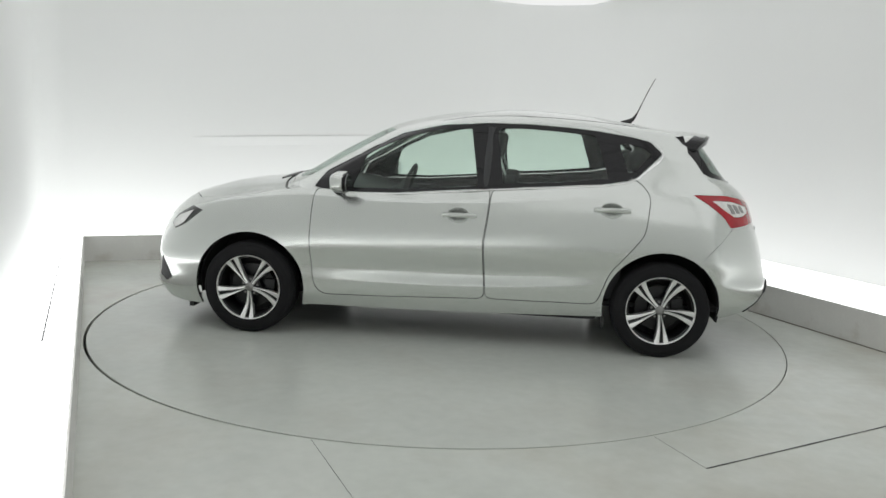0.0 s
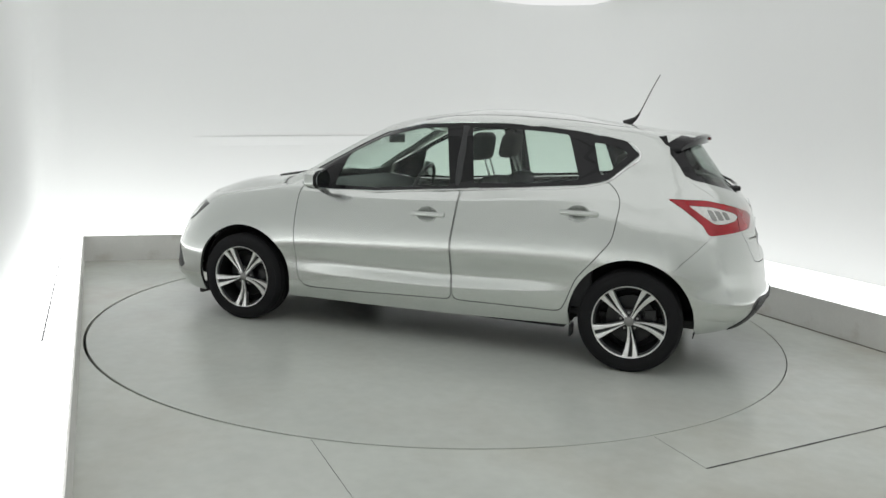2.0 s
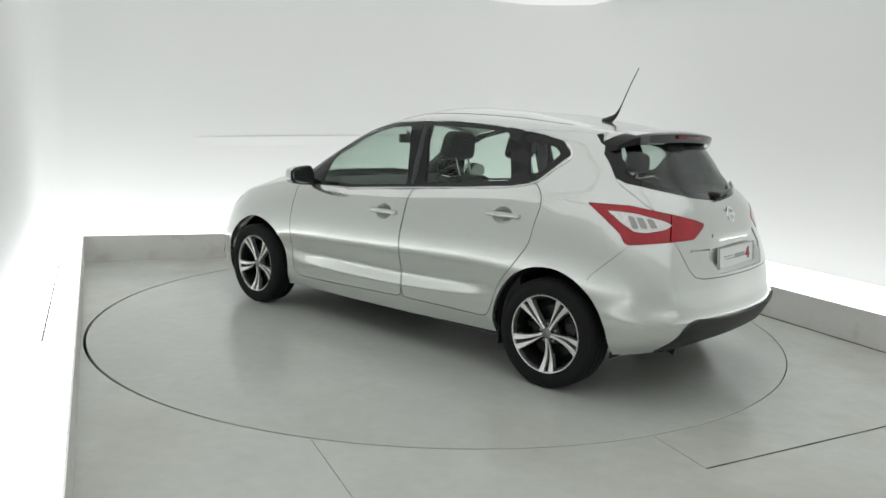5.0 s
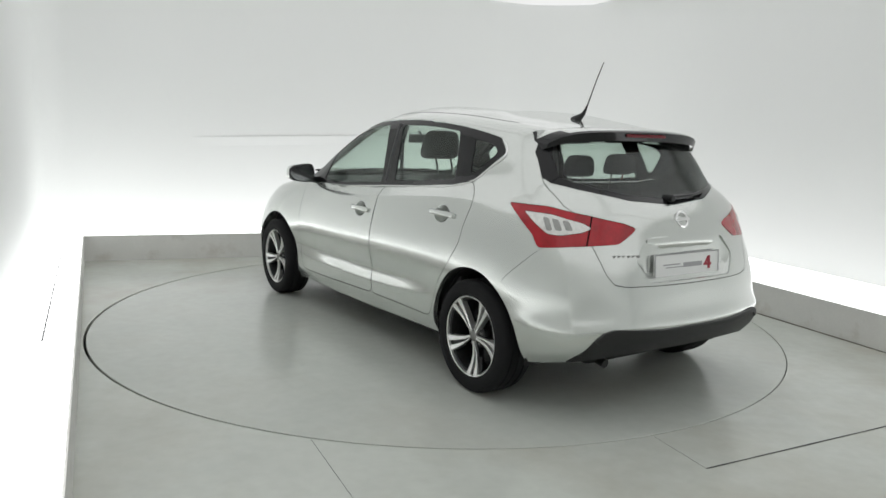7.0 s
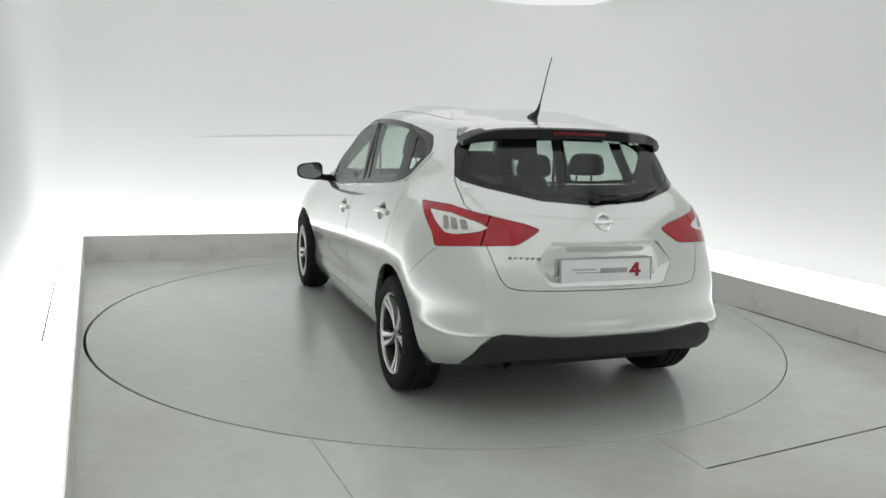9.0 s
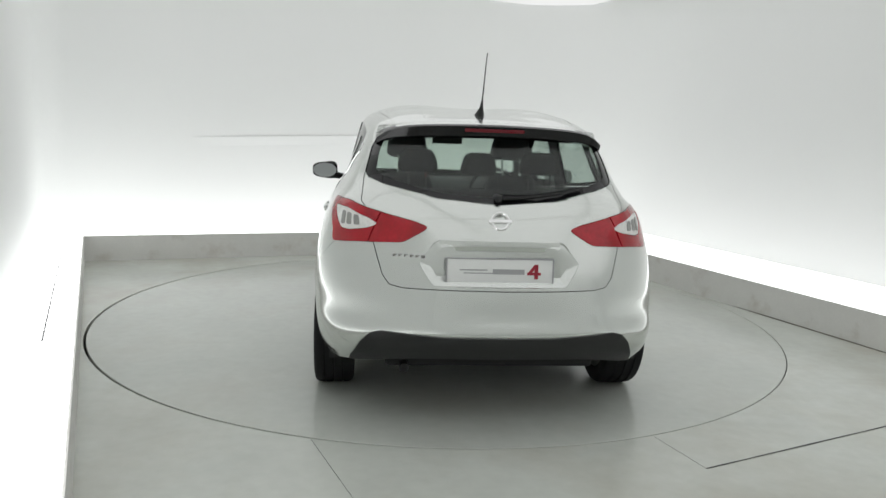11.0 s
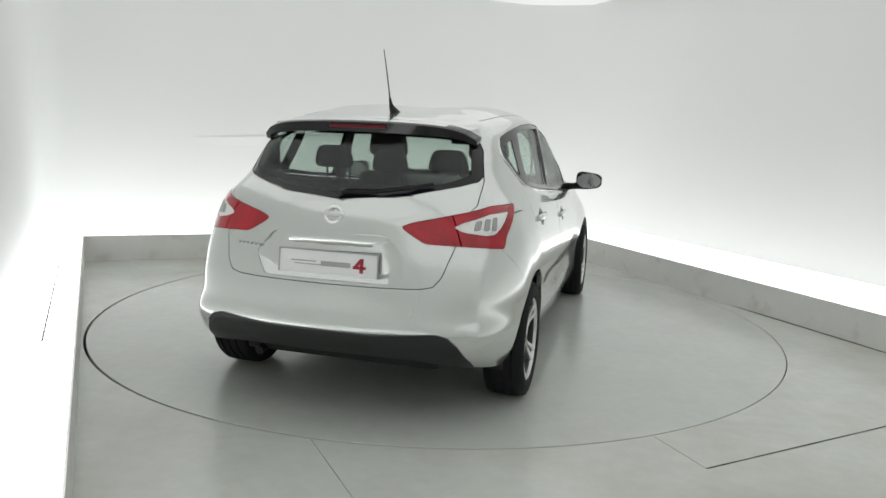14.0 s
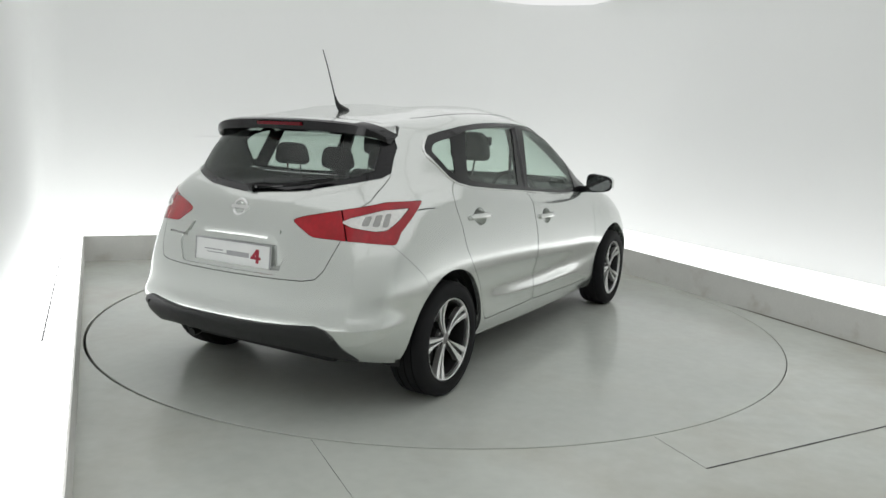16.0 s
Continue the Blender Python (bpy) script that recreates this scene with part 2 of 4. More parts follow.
def build_floor():
    bm = bmesh.new()
    seg = 160
    a, b, c, d = corners(0.08, 0.08, 0.08)
    outline = [a, b, c, d]
    ring = [bm.verts.new((TABLE_R * math.cos(2 * math.pi * i / seg) - 0.006, TABLE_R * math.sin(2 * math.pi * i / seg) - 0.003, 0)) for i in range(seg)]
    edge = []
    for i in range(seg):
        way = Vector((math.cos(2 * math.pi * i / seg), math.sin(2 * math.pi * i / seg), 0))
        best = 1e9
        for p, q in zip(outline, outline[1:] + outline[:1]):
            e = q - p
            den = way.x * e.y - way.y * e.x
            if abs(den) < 1e-9:
                continue
            k = (p.x * e.y - p.y * e.x) / den
            s = (p.x * way.y - p.y * way.x) / den
            if k > 0 and -1e-6 <= s <= 1 + 1e-6:
                best = min(best, k)
        edge.append(bm.verts.new(way * best))
    low = [bm.verts.new(v.co - Vector((0, 0, 0.12))) for v in ring]
    for i in range(seg):
        j = (i + 1) % seg
        bm.faces.new((ring[i], edge[i], edge[j], ring[j]))
        bm.faces.new((ring[i], ring[j], low[j], low[i]))
    floor = part("floor", bm, FLOOR_GREY, angle=30)
    tagged(floor, "grey coated concrete floor with fine joints", "floor", kind="structure")
    # shallow joints in the coating, as narrow dark fillets
    for p, q, w in (((-0.554, -2.409), (-0.20, -3.14), 0.0014), ((1.045, -2.245), (1.181, -2.568), 0.0010), ((1.181, -2.568), (3.6, -1.34), 0.0085)):
        p, q = Vector((*p, 0)), Vector((*q, 0))
        n = Vector((-(q - p).y, (q - p).x, 0)).normalized() * w
        bm = bmesh.new()
        rows = []
        steps = 24
        for i in range(steps + 1):
            m = p.lerp(q, i / steps)
            ww = 0.6 + 0.5 * noise.noise(m * 6)
            rows.append([bm.verts.new(m + n * ww + Vector((0, 0, 0.0012))), bm.verts.new(m + Vector((0, 0, 0.0022))), bm.verts.new(m - n * ww + Vector((0, 0, 0.0012)))])
        for r, s in zip(rows, rows[1:]):
            bm.faces.new((r[0], r[1], s[1], s[0]))
            bm.faces.new((r[1], r[2], s[2], s[1]))
        part("floor_joint", bm, JOINT_GREY, floor, "dark joint in the floor coating")
    bm = lathe([(TABLE_R + 0.02, -0.13), (0.001, -0.13), (0.001, -0.125), (TABLE_R + 0.02, -0.125)], 64, axis="z")
    tagged(part("pit_floor", bm, GAP_DARK), "dark pit floor under the turntable", "floor", kind="structure")


def build_turntable():
    r = TABLE_R - 0.011
    bm = lathe([(0.0005, 0.0), (1.2, 0.0), (r - 0.003, 0.0), (r, -0.003), (r, -0.03), (0.0005, -0.03)], 160, axis="z")
    table = part("turntable", bm, TABLE_GREY)
    ring = lathe([(r - 0.010, 0.0004), (r - 0.002, 0.0004), (r + 0.001, -0.002), (r + 0.001, -0.012), (r - 0.010, -0.012)], 160, axis="z")
    part("edge_ring", ring, TABLE_GREY, table, "coated edge ring")
    return tagged(table, "round grey coated turntable set flush in floor", "turntable")


def build_booth():
    inner = corners(0, 0, 0)
    outer = corners(PARAPET_T, PARAPET_T, PARAPET_T)
    names = ("parapet_left", "parapet_back", "parapet_right")
    outs = (LEFT_OUT, BACK_OUT, RIGHT_OUT)
    for k in range(3):
        bm = strip_wall(inner[k:k + 2], outer[k:k + 2], -0.15, PARAPET_H)
        tagged(part(names[k], bm, PARAPET_WHITE), "low white board parapet round the platform", "low wall", kind="structure")
    # dark open joint along the foot of one parapet
    foot = [RIGHT_A + RIGHT_DIR * (2.15 + 1.5 * i / 12) - RIGHT_OUT * 0.002 + Vector((0, 0, 0.002)) for i in range(13)]
    bm = tube(foot, [0.001 + 0.003 * min(1, i / 3, (12 - i) / 3) for i in range(13)], 6)
    tagged(part("base_joint", bm, JOINT_BROWN), "dark joint at the foot of parapet", "joint", kind="structure")
    # one continuous wall, rounded in its corners
    wl = corners(0.42, 0.95, 0.95)
    path = fillet([wl[0], wl[1], wl[2], wl[3]], (0.30, 1.30))
    rows_z = [(0.22, -0.12), (0.08, -0.09), (0.02, -0.02), (0.0, 0.10), (0.0, 1.0), (0.0, 2.0), (0.0, ROOM_H)]
    bm = bmesh.new()
    grid = []
    for q, out in path:
        col = [bm.verts.new(((q - out * o).x, (q - out * o).y, z)) for o, z in rows_z]
        col += [bm.verts.new(((q + out * 0.15).x, (q + out * 0.15).y, z)) for z in (ROOM_H, -0.12)]
        grid.append(col)
    for c0, c1 in zip(grid, grid[1:]):
        for i in range(len(c0)):
            j = (i + 1) % len(c0)
            bm.faces.new((c0[i], c0[j], c1[j], c1[i]))
    bm.faces.new(grid[0]), bm.faces.new(grid[-1])
    wall = tagged(part("wall_booth", bm, WALL_WHITE, angle=50), "smooth white booth wall lit from below", "wall", kind="structure")
    # horizontal joint in the back wall's sheeting
    face = CORNER + BACK_OUT * 0.95
    bm = bmesh.new()
    rows = []
    for i in range(31):
        x = 1.05 + 2.6 * i / 30
        m = face + BACK_DIR * x
        z = 1.205 + 0.036 * (x - 1.05)
        depth = 0.010 * min(1, i / 6) * min(1, (30 - i) / 6) + 0.0005
        rows.append([bm.verts.new((m.x, m.y, z + 0.012)), bm.verts.new((*(m - BACK_OUT * depth)[:2], z + 0.004)), bm.verts.new((*(m - BACK_OUT * depth * 0.9)[:2], z - 0.006)), bm.verts.new((*(m - BACK_OUT * 0.001)[:2], z - 0.10))])
    for c0, c1 in zip(rows, rows[1:]):
        for i in range(3):
            bm.faces.new((c0[i], c0[i + 1], c1[i + 1], c1[i]))
    part("wall_joint", bm, WALL_WHITE, wall, "raised joint in the wall sheeting", angle=60)
    # unseen white wall added behind the camera, to brighten what the car reflects
    p, q = wl[0] + LEFT_DIR * -1.0, wl[3] + RIGHT_DIR * -1.0
    bm = strip_wall([p, q], [p + Vector((0, -0.2, 0)), q + Vector((0, -0.2, 0))], -0.3, ROOM_H)
    tagged(part("added_wall_south", bm, SOUTH_BOUNCE), "plain white unseen wall added to close the booth and brighten reflections", "wall", kind="structure")
    # trough floor round the platform
    bm = strip_wall(outer, corners(1.2, 1.2, 1.2), -0.3, -0.12)
    tagged(part("trough_floor", bm, WALL_WHITE), "white trough behind the low parapet", "floor", kind="structure")
    # luminous diffuser sheets that lie on the parapet and reach to the wall
    a, b = corners(0.010, 0.010, 0.010), corners(0.40, 0.93, 0.93)
    for k in range(3):
        bm = strip_wall(a[k:k + 2], b[k:k + 2], PARAPET_H, PARAPET_H + 0.008)
        sheet = tagged(part("light_diffuser", bm, STRIPS[k]), "glowing white light diffuser lying on the parapet", "light", group="parapet light diffusers")
        if k == 0:
            at, w = corners(PARAPET_T, 0, 0)[1], 0.005
            p, q = at + LEFT_DIR * 1.05, at + LEFT_DIR * 3.75
            n = LEFT_OUT * w
            bm = bmesh.new()
            vs = [bm.verts.new((v.x, v.y, PARAPET_H + 0.0095)) for v in (p - n * 0.5, p + n * 0.5, q + n, q - n)]
            bm.faces.new(vs)
            ex = bmesh.ops.extrude_face_region(bm, geom=list(bm.faces))
            for v in ex["geom"]:
                if isinstance(v, bmesh.types.BMVert):
                    v.co.z -= 0.003
            part("diffuser_joint", bm, INK_GREY, sheet, "fine grey joint in the diffuser")
    # ceiling with large light panels
    c = corners(0.42, 0.95, 0.95)
    bm = bmesh.new()
    lowv = [bm.verts.new((v.x, v.y, ROOM_H)) for v in c]
    hiv = [bm.verts.new((v.x, v.y, ROOM_H + 0.15)) for v in c]
    bm.faces.new(lowv), bm.faces.new(hiv)
    for i in range(4):
        bm.faces.new((lowv[i], lowv[(i + 1) % 4], hiv[(i + 1) % 4], hiv[i]))
    tagged(part("ceiling", bm, CEIL_WHITE), "white booth ceiling", "ceiling", kind="structure")
    ux, uy = Vector((0.918, 0.397, 0)), Vector((-0.397, 0.918, 0))
    # The row nearest the camera is added, to brighten the car's rear and floor.
    for i in range(3):
        for j in range(5):
            m = ux * (-2.2 + 2.2 * i) + uy * (-6.6 + 2.25 * j)
            bm = bmesh.new()
            box(bm, -1.04, 1.04, -1.07, 1.07, -0.05, -0.01, 0.004)
            ob = part("ceiling_light", bm, PANEL)
            ob.matrix_basis = Matrix.Translation(m + Vector((0, 0, ROOM_H))) @ Matrix.Rotation(math.atan2(ux.y, ux.x), 4, "Z")
            tagged(ob, "large square white ceiling light panel", "ceiling light", group="ceiling light panels")


build_floor()
turntable = build_turntable()
build_booth()


# ---- the car: x forward, y to its left, origin on the ground midway between the axles ----
WHEEL_X, HUB_Z, ARCH_R = 1.352, 0.316, 0.368
# Rings round the half body from the nose to the tail, bottom to top.
RING_BOTTOM = [(2.16, 0, 0.19), (2.13, 0.4, 0.18), (2.01, 0.67, 0.17), (1.8, 0.829, 0.17), (1.35, 0.859, 0.18), (0.97, 0.83, 0.2), (0.45, 0.83, 0.205), (-0.22, 0.83, 0.215), (-0.7, 0.83, 0.23), (-1.03, 0.83, 0.24), (-1.38, 0.82, 0.25), (-1.68, 0.8, 0.255), (-1.925, 0.675, 0.3), (-2.06, 0.39, 0.345), (-2.09, 0, 0.35)]
RING_SILL = [(2.24, 0, 0.28), (2.17, 0.41, 0.27), (2.06, 0.71, 0.26), (1.81, 0.859, 0.26), (1.35, 0.894, 0.26), (0.97, 0.86, 0.27), (0.45, 0.857, 0.285), (-0.22, 0.857, 0.295), (-0.7, 0.859, 0.31), (-1.03, 0.862, 0.3), (-1.38, 0.862, 0.32), (-1.68, 0.84, 0.32), (-1.968, 0.715, 0.37), (-2.09, 0.415, 0.405), (-2.125, 0, 0.41)]
RING_LOWER = [(2.27, 0, 0.42), (2.2, 0.42, 0.42), (2.05, 0.71, 0.4), (1.8, 0.872, 0.4), (1.35, 0.906, 0.4), (0.97, 0.866, 0.385), (0.45, 0.868, 0.385), (-0.22, 0.869, 0.395), (-0.7, 0.872, 0.425), (-1.03, 0.878, 0.45), (-1.38, 0.882, 0.45), (-1.68, 0.868, 0.45), (-1.985, 0.727, 0.465), (-2.105, 0.425, 0.47), (-2.14, 0, 0.47)]
RING_LEDGE = [(2.275, 0, 0.49), (2.2, 0.42, 0.49), (2.045, 0.71, 0.48), (1.8, 0.876, 0.49), (1.35, 0.911, 0.5), (0.97, 0.866, 0.48), (0.45, 0.857, 0.47), (-0.22, 0.857, 0.48), (-0.7, 0.864, 0.505), (-1.03, 0.879, 0.53), (-1.38, 0.89, 0.55), (-1.68, 0.868, 0.54), (-1.963, 0.713, 0.54), (-2.088, 0.418, 0.55), (-2.115, 0, 0.55)]
RING_MIDDLE = [(2.27, 0, 0.55), (2.19, 0.42, 0.55), (2.02, 0.7, 0.55), (1.78, 0.864, 0.57), (1.35, 0.908, 0.6), (0.97, 0.88, 0.6), (0.45, 0.876, 0.6), (-0.22, 0.878, 0.605), (-0.7, 0.882, 0.615), (-1.03, 0.888, 0.635), (-1.38, 0.892, 0.66), (-1.68, 0.864, 0.65), (-1.945, 0.709, 0.64), (-2.066, 0.412, 0.645), (-2.098, 0, 0.645)]
RING_SHOULDER = [(2.22, 0, 0.68), (2.13, 0.41, 0.68), (1.96, 0.665, 0.69), (1.74, 0.814, 0.74), (1.35, 0.869, 0.8), (0.97, 0.86, 0.8), (0.45, 0.86, 0.81), (-0.22, 0.862, 0.84), (-0.7, 0.862, 0.87), (-1.03, 0.862, 0.89), (-1.38, 0.86, 0.89), (-1.66, 0.825, 0.88), (-1.87, 0.688, 0.87), (-1.99, 0.405, 0.87), (-2.03, 0, 0.87)]
RING_HOOD_EDGE = [(2.12, 0, 0.8), (2.04, 0.38, 0.8), (1.9, 0.6, 0.8), (1.7, 0.749, 0.84), (1.35, 0.804, 0.905), (0.97, 0.812, 0.94), (0.45, 0.832, 0.93), (-0.22, 0.836, 0.96), (-0.7, 0.832, 1.0), (-1.03, 0.826, 1.02), (-1.38, 0.8, 1.03), (-1.62, 0.765, 1.03), (-1.8, 0.655, 1.03), (-1.925, 0.385, 1.02), (-1.955, 0, 1.015)]
RING_HOOD = [(1.75, 0, 0.955), (1.72, 0.33, 0.95), (1.63, 0.55, 0.93), (1.5, 0.704, 0.91), (1.25, 0.779, 0.945), (0.95, 0.79, 0.975), (0.45, 0.805, 0.962), (-0.22, 0.805, 0.995), (-0.7, 0.8, 1.045), (-1.03, 0.79, 1.08), (-1.36, 0.755, 1.09), (-1.58, 0.715, 1.09), (-1.76, 0.62, 1.085), (-1.88, 0.37, 1.07), (-1.905, 0, 1.06)]
RING_BELT = [(1.22, 0, 1.035), (1.20, .36, 1.03), (1.13, .60, 1.015), (1.06, .70, 1.0), (1.0, .752, .995), (.88, .775, 1.0), (.42, .785, .985), (-.22, .785, 1.02), (-.70, .778, 1.075), (-1.03, .765, 1.12), (-1.34, .725, 1.14), (-1.55, .685, 1.14), (-1.71, .59, 1.13), (-1.83, .36, 1.11), (-1.855, 0, 1.10)]
RING_GLASS = [(0.86, 0, 1.245), (0.84, 0.34, 1.235), (0.755, 0.55, 1.217), (0.69, 0.648, 1.205), (0.65, 0.693, 1.2), (0.6, 0.713, 1.2), (0.33, 0.725, 1.21), (-0.22, 0.722, 1.225), (-0.7, 0.716, 1.25), (-1.0, 0.703, 1.27), (-1.28, 0.672, 1.28), (-1.47, 0.63, 1.28), (-1.62, 0.55, 1.275), (-1.705, 0.34, 1.265), (-1.725, 0, 1.26)]
RING_RAIL = [(0.46, 0, 1.44), (0.44, 0.3, 1.43), (0.36, 0.5, 1.408), (0.3, 0.578, 1.4), (0.25, 0.608, 1.405), (0.2, 0.623, 1.412), (0.06, 0.635, 1.437), (-0.25, 0.638, 1.462), (-0.68, 0.635, 1.46), (-0.95, 0.625, 1.447), (-1.2, 0.6, 1.423), (-1.38, 0.57, 1.408), (-1.53, 0.51, 1.39), (-1.595, 0.32, 1.395), (-1.61, 0, 1.4)]
RING_ROOF = [(0.2, 0, 1.504), (0.18, 0.25, 1.494), (0.14, 0.42, 1.479), (0.1, 0.46, 1.479), (0.05, 0.485, 1.484), (0, 0.5, 1.489), (-0.08, 0.515, 1.502), (-0.28, 0.525, 1.517), (-0.66, 0.52, 1.512), (-0.9, 0.515, 1.497), (-1.08, 0.49, 1.477), (-1.22, 0.47, 1.462), (-1.35, 0.42, 1.444), (-1.42, 0.25, 1.444), (-1.44, 0, 1.447)]
RING_SPINE = [(0.05, 0, 1.529), (0.04, 0, 1.53), (0.0, 0, 1.533), (-0.02, 0, 1.534), (-0.05, 0, 1.535), (-0.08, 0, 1.536), (-0.15, 0, 1.539), (-0.32, 0, 1.54), (-0.64, 0, 1.532), (-0.82, 0, 1.519), (-0.95, 0, 1.508), (-1.05, 0, 1.498), (-1.15, 0, 1.487), (-1.2, 0, 1.481), (-1.22, 0, 1.478)]


def spline(pts, steps, mirror):
    """A smooth curve through points; mirror: it crosses the car's middle plane at both ends."""
    p = [np.array(q, float) for q in pts]
    if mirror:
        ends = p[1] * (1, -1, 1), p[-2] * (1, -1, 1)
    else:
        ends = 2 * p[0] - p[1], 2 * p[-1] - p[-2]
    q = [ends[0], *p, ends[1]]
    d = [max(1e-4, np.linalg.norm(b - a)) for a, b in zip(q, q[1:])]
    tan = []
    for i in range(1, len(q) - 1):
        v0, v1 = (q[i] - q[i - 1]) / d[i - 1], (q[i + 1] - q[i]) / d[i]
        tan.append((v0 * d[i] + v1 * d[i - 1]) / (d[i - 1] + d[i]))
    out = []
    for i in range(len(p) - 1):
        h = d[i + 1]
        for k in range(steps):
            t = k / steps
            a, b, c, e = 2 * t**3 - 3 * t**2 + 1, t**3 - 2 * t**2 + t, -2 * t**3 + 3 * t**2, t**3 - t**2
            out.append(a * p[i] + b * h * tan[i] + c * p[i + 1] + e * h * tan[i + 1])
    out.append(p[-1])
    return out


def body_skin(col_steps=8, row_steps=6):
    """Points and normals of the outer skin of the left half."""
    rings = (RING_BOTTOM, RING_SILL, RING_LOWER, RING_LEDGE, RING_MIDDLE, RING_SHOULDER, RING_HOOD_EDGE, RING_HOOD, RING_BELT, RING_GLASS, RING_RAIL, RING_ROOF, RING_SPINE)
    fine = [spline(r, col_steps, True) for r in rings]
    cols = [spline(c, row_steps, False) for c in zip(*fine)]
    # the flanks have two pressed creases: there the upright curves break
    edges = (0, 2, 6, len(rings) - 1)
    for j, c in enumerate(zip(*fine)):
        sharp = []
        for a, b in zip(edges, edges[1:]):
            sharp += spline(c[a:b + 1], row_steps, False)[:-1]
        sharp.append(c[-1])
        w = min(1, max(0, (j - 4.2 * col_steps) / col_steps), max(0, (10.3 * col_steps - j) / col_steps))
        cols[j] = [p * (1 - w) + q * w for p, q in zip(cols[j], sharp)]
    P = np.array(cols).transpose(1, 0, 2)
    P[:, 0, 1] = P[:, -1, 1] = 0
    P[-1, :, 1] = 0
    P[..., 1] = np.maximum(P[..., 1], 0)
    du = np.gradient(P, axis=1)
    dv = np.gradient(P, axis=0)
    N = np.cross(du, dv)
    N /= np.linalg.norm(N, axis=2, keepdims=True) + 1e-12
    N[-1] = (0, 0, 1)
    N[:-1, 0, 1] = N[:-1, -1, 1] = 0
    if (N[27, 56] @ np.array((0, 1, 0))) < 0:
        N[:-1] = -N[:-1]
    return P, N


SKIN, SKIN_N = body_skin()


def shell(outer, inner):
    """A closed half shell between two depths below the skin; its inside takes the second material."""
    A, B = SKIN - SKIN_N * outer, SKIN - SKIN_N * inner
    for Q in (A, B):
        Q[:, 0, 1] = Q[:, -1, 1] = 0
        Q[-1, :, 1] = 0
        Q[..., 1] = np.maximum(Q[..., 1], 0)
    nr, nc = SKIN.shape[:2]
    keep = (nr - 1) * nc
    verts = np.concatenate([A.reshape(-1, 3), B.reshape(-1, 3)])
    ida = np.arange(nr * nc).reshape(nr, nc)
    idb = ida + nr * nc
    faces, mats = [], []

    def quad(a, b, c, d, m):
        faces.append((int(a), int(b), int(c), int(d)))
        mats.append(m)

    for i in range(nr - 1):
        for j in range(nc - 1):
            quad(ida[i, j], ida[i, j + 1], ida[i + 1, j + 1], ida[i + 1, j], 0)
            quad(idb[i, j], idb[i + 1, j], idb[i + 1, j + 1], idb[i, j + 1], 1)
    for j in range(nc - 1):
        quad(ida[0, j + 1], ida[0, j], idb[0, j], idb[0, j + 1], 1)
        quad(ida[-1, j], ida[-1, j + 1], idb[-1, j + 1], idb[-1, j], 1)
    for i in range(nr - 1):
        quad(ida[i, 0], ida[i + 1, 0], idb[i + 1, 0], idb[i, 0], 1)
        quad(ida[i + 1, -1], ida[i, -1], idb[i, -1], idb[i + 1, -1], 1)
    me = bpy.data.meshes.new("shell")
    me.from_pydata(verts.tolist(), [], faces)
    me.polygons.foreach_set("material_index", mats)
    me.materials.append(None), me.materials.append(None)
    bm = bmesh.new()
    bm.from_mesh(me)
    bmesh.ops.remove_doubles(bm, verts=bm.verts, dist=1e-5)
    bmesh.ops.recalc_face_normals(bm, faces=bm.faces)
    bm.to_mesh(me)
    bm.free()
    return me


def grow(poly, d):
    """The polygon pushed outward by d."""
    area = sum(a[0] * b[1] - b[0] * a[1] for a, b in zip(poly, poly[1:] + poly[:1]))
    s = 1 if area > 0 else -1
    out = []
    n = len(poly)
    for i in range(n):
        p, q, r = (Vector(poly[k % n]) for k in (i - 1, i, i + 1))
        e, f = (q - p).normalized(), (r - q).normalized()
        ne, nf = Vector((e.y, -e.x)) * s, Vector((f.y, -f.x)) * s
        m = ne + nf
        m = m / max(0.35, m.dot(ne))
        out.append((q.x + m.x * d, q.y + m.y * d))
    return out


def rounded(poly, r=0.02, n=3):
    """The polygon with its corners rounded."""
    out = []
    k = len(poly)
    for i in range(k):
        p, q, s = Vector(poly[i - 1]), Vector(poly[i]), Vector(poly[(i + 1) % k])
        a = q + (p - q).normalized() * min(r, (p - q).length * 0.45)
        b = q + (s - q).normalized() * min(r, (s - q).length * 0.45)
        for t in range(n + 1):
            t /= n
            c = a * (1 - t) ** 2 + q * 2 * t * (1 - t) + b * t * t
            out.append((c.x, c.y))
    return out


DLO = [(.945, .992), (.875, 1.10), (.69, 1.20), (.55, 1.28), (.37, 1.37), (.09, 1.435), (-.18, 1.452), (-.45, 1.455), (-.72, 1.442), (-.93, 1.422), (-1.13, 1.392), (-1.245, 1.368), (-1.325, 1.29), (-1.16, 1.135), (-1.01, 1.095), (-.65, 1.062), (-.21, 1.028), (.37, .978), (.735, .968)]
PANE_FRONT = [(.68, 1.0), (.60, 1.215), (.52, 1.262), (.36, 1.338), (.09, 1.402), (-.09, 1.415), (-.15, 1.042), (.37, 1.0)]
PANE_REAR = [(-.31, 1.065), (-.26, 1.42), (-.45, 1.424), (-.72, 1.41), (-.89, 1.395), (-.985, 1.125), (-.65, 1.088)]
PANE_QUARTER = [(-1.105, 1.16), (-1.045, 1.355), (-1.14, 1.342), (-1.215, 1.325), (-1.258, 1.288), (-1.15, 1.178)]
DOOR_FRONT = [(.915, .99), (.935, .93), (.945, .63), (.92, .35), (.86, .285), (.48, .292), (-.225, .318), (-.20, .69), (-.218, .82), (-.238, 1.03), (.37, .985), (.735, .975)]
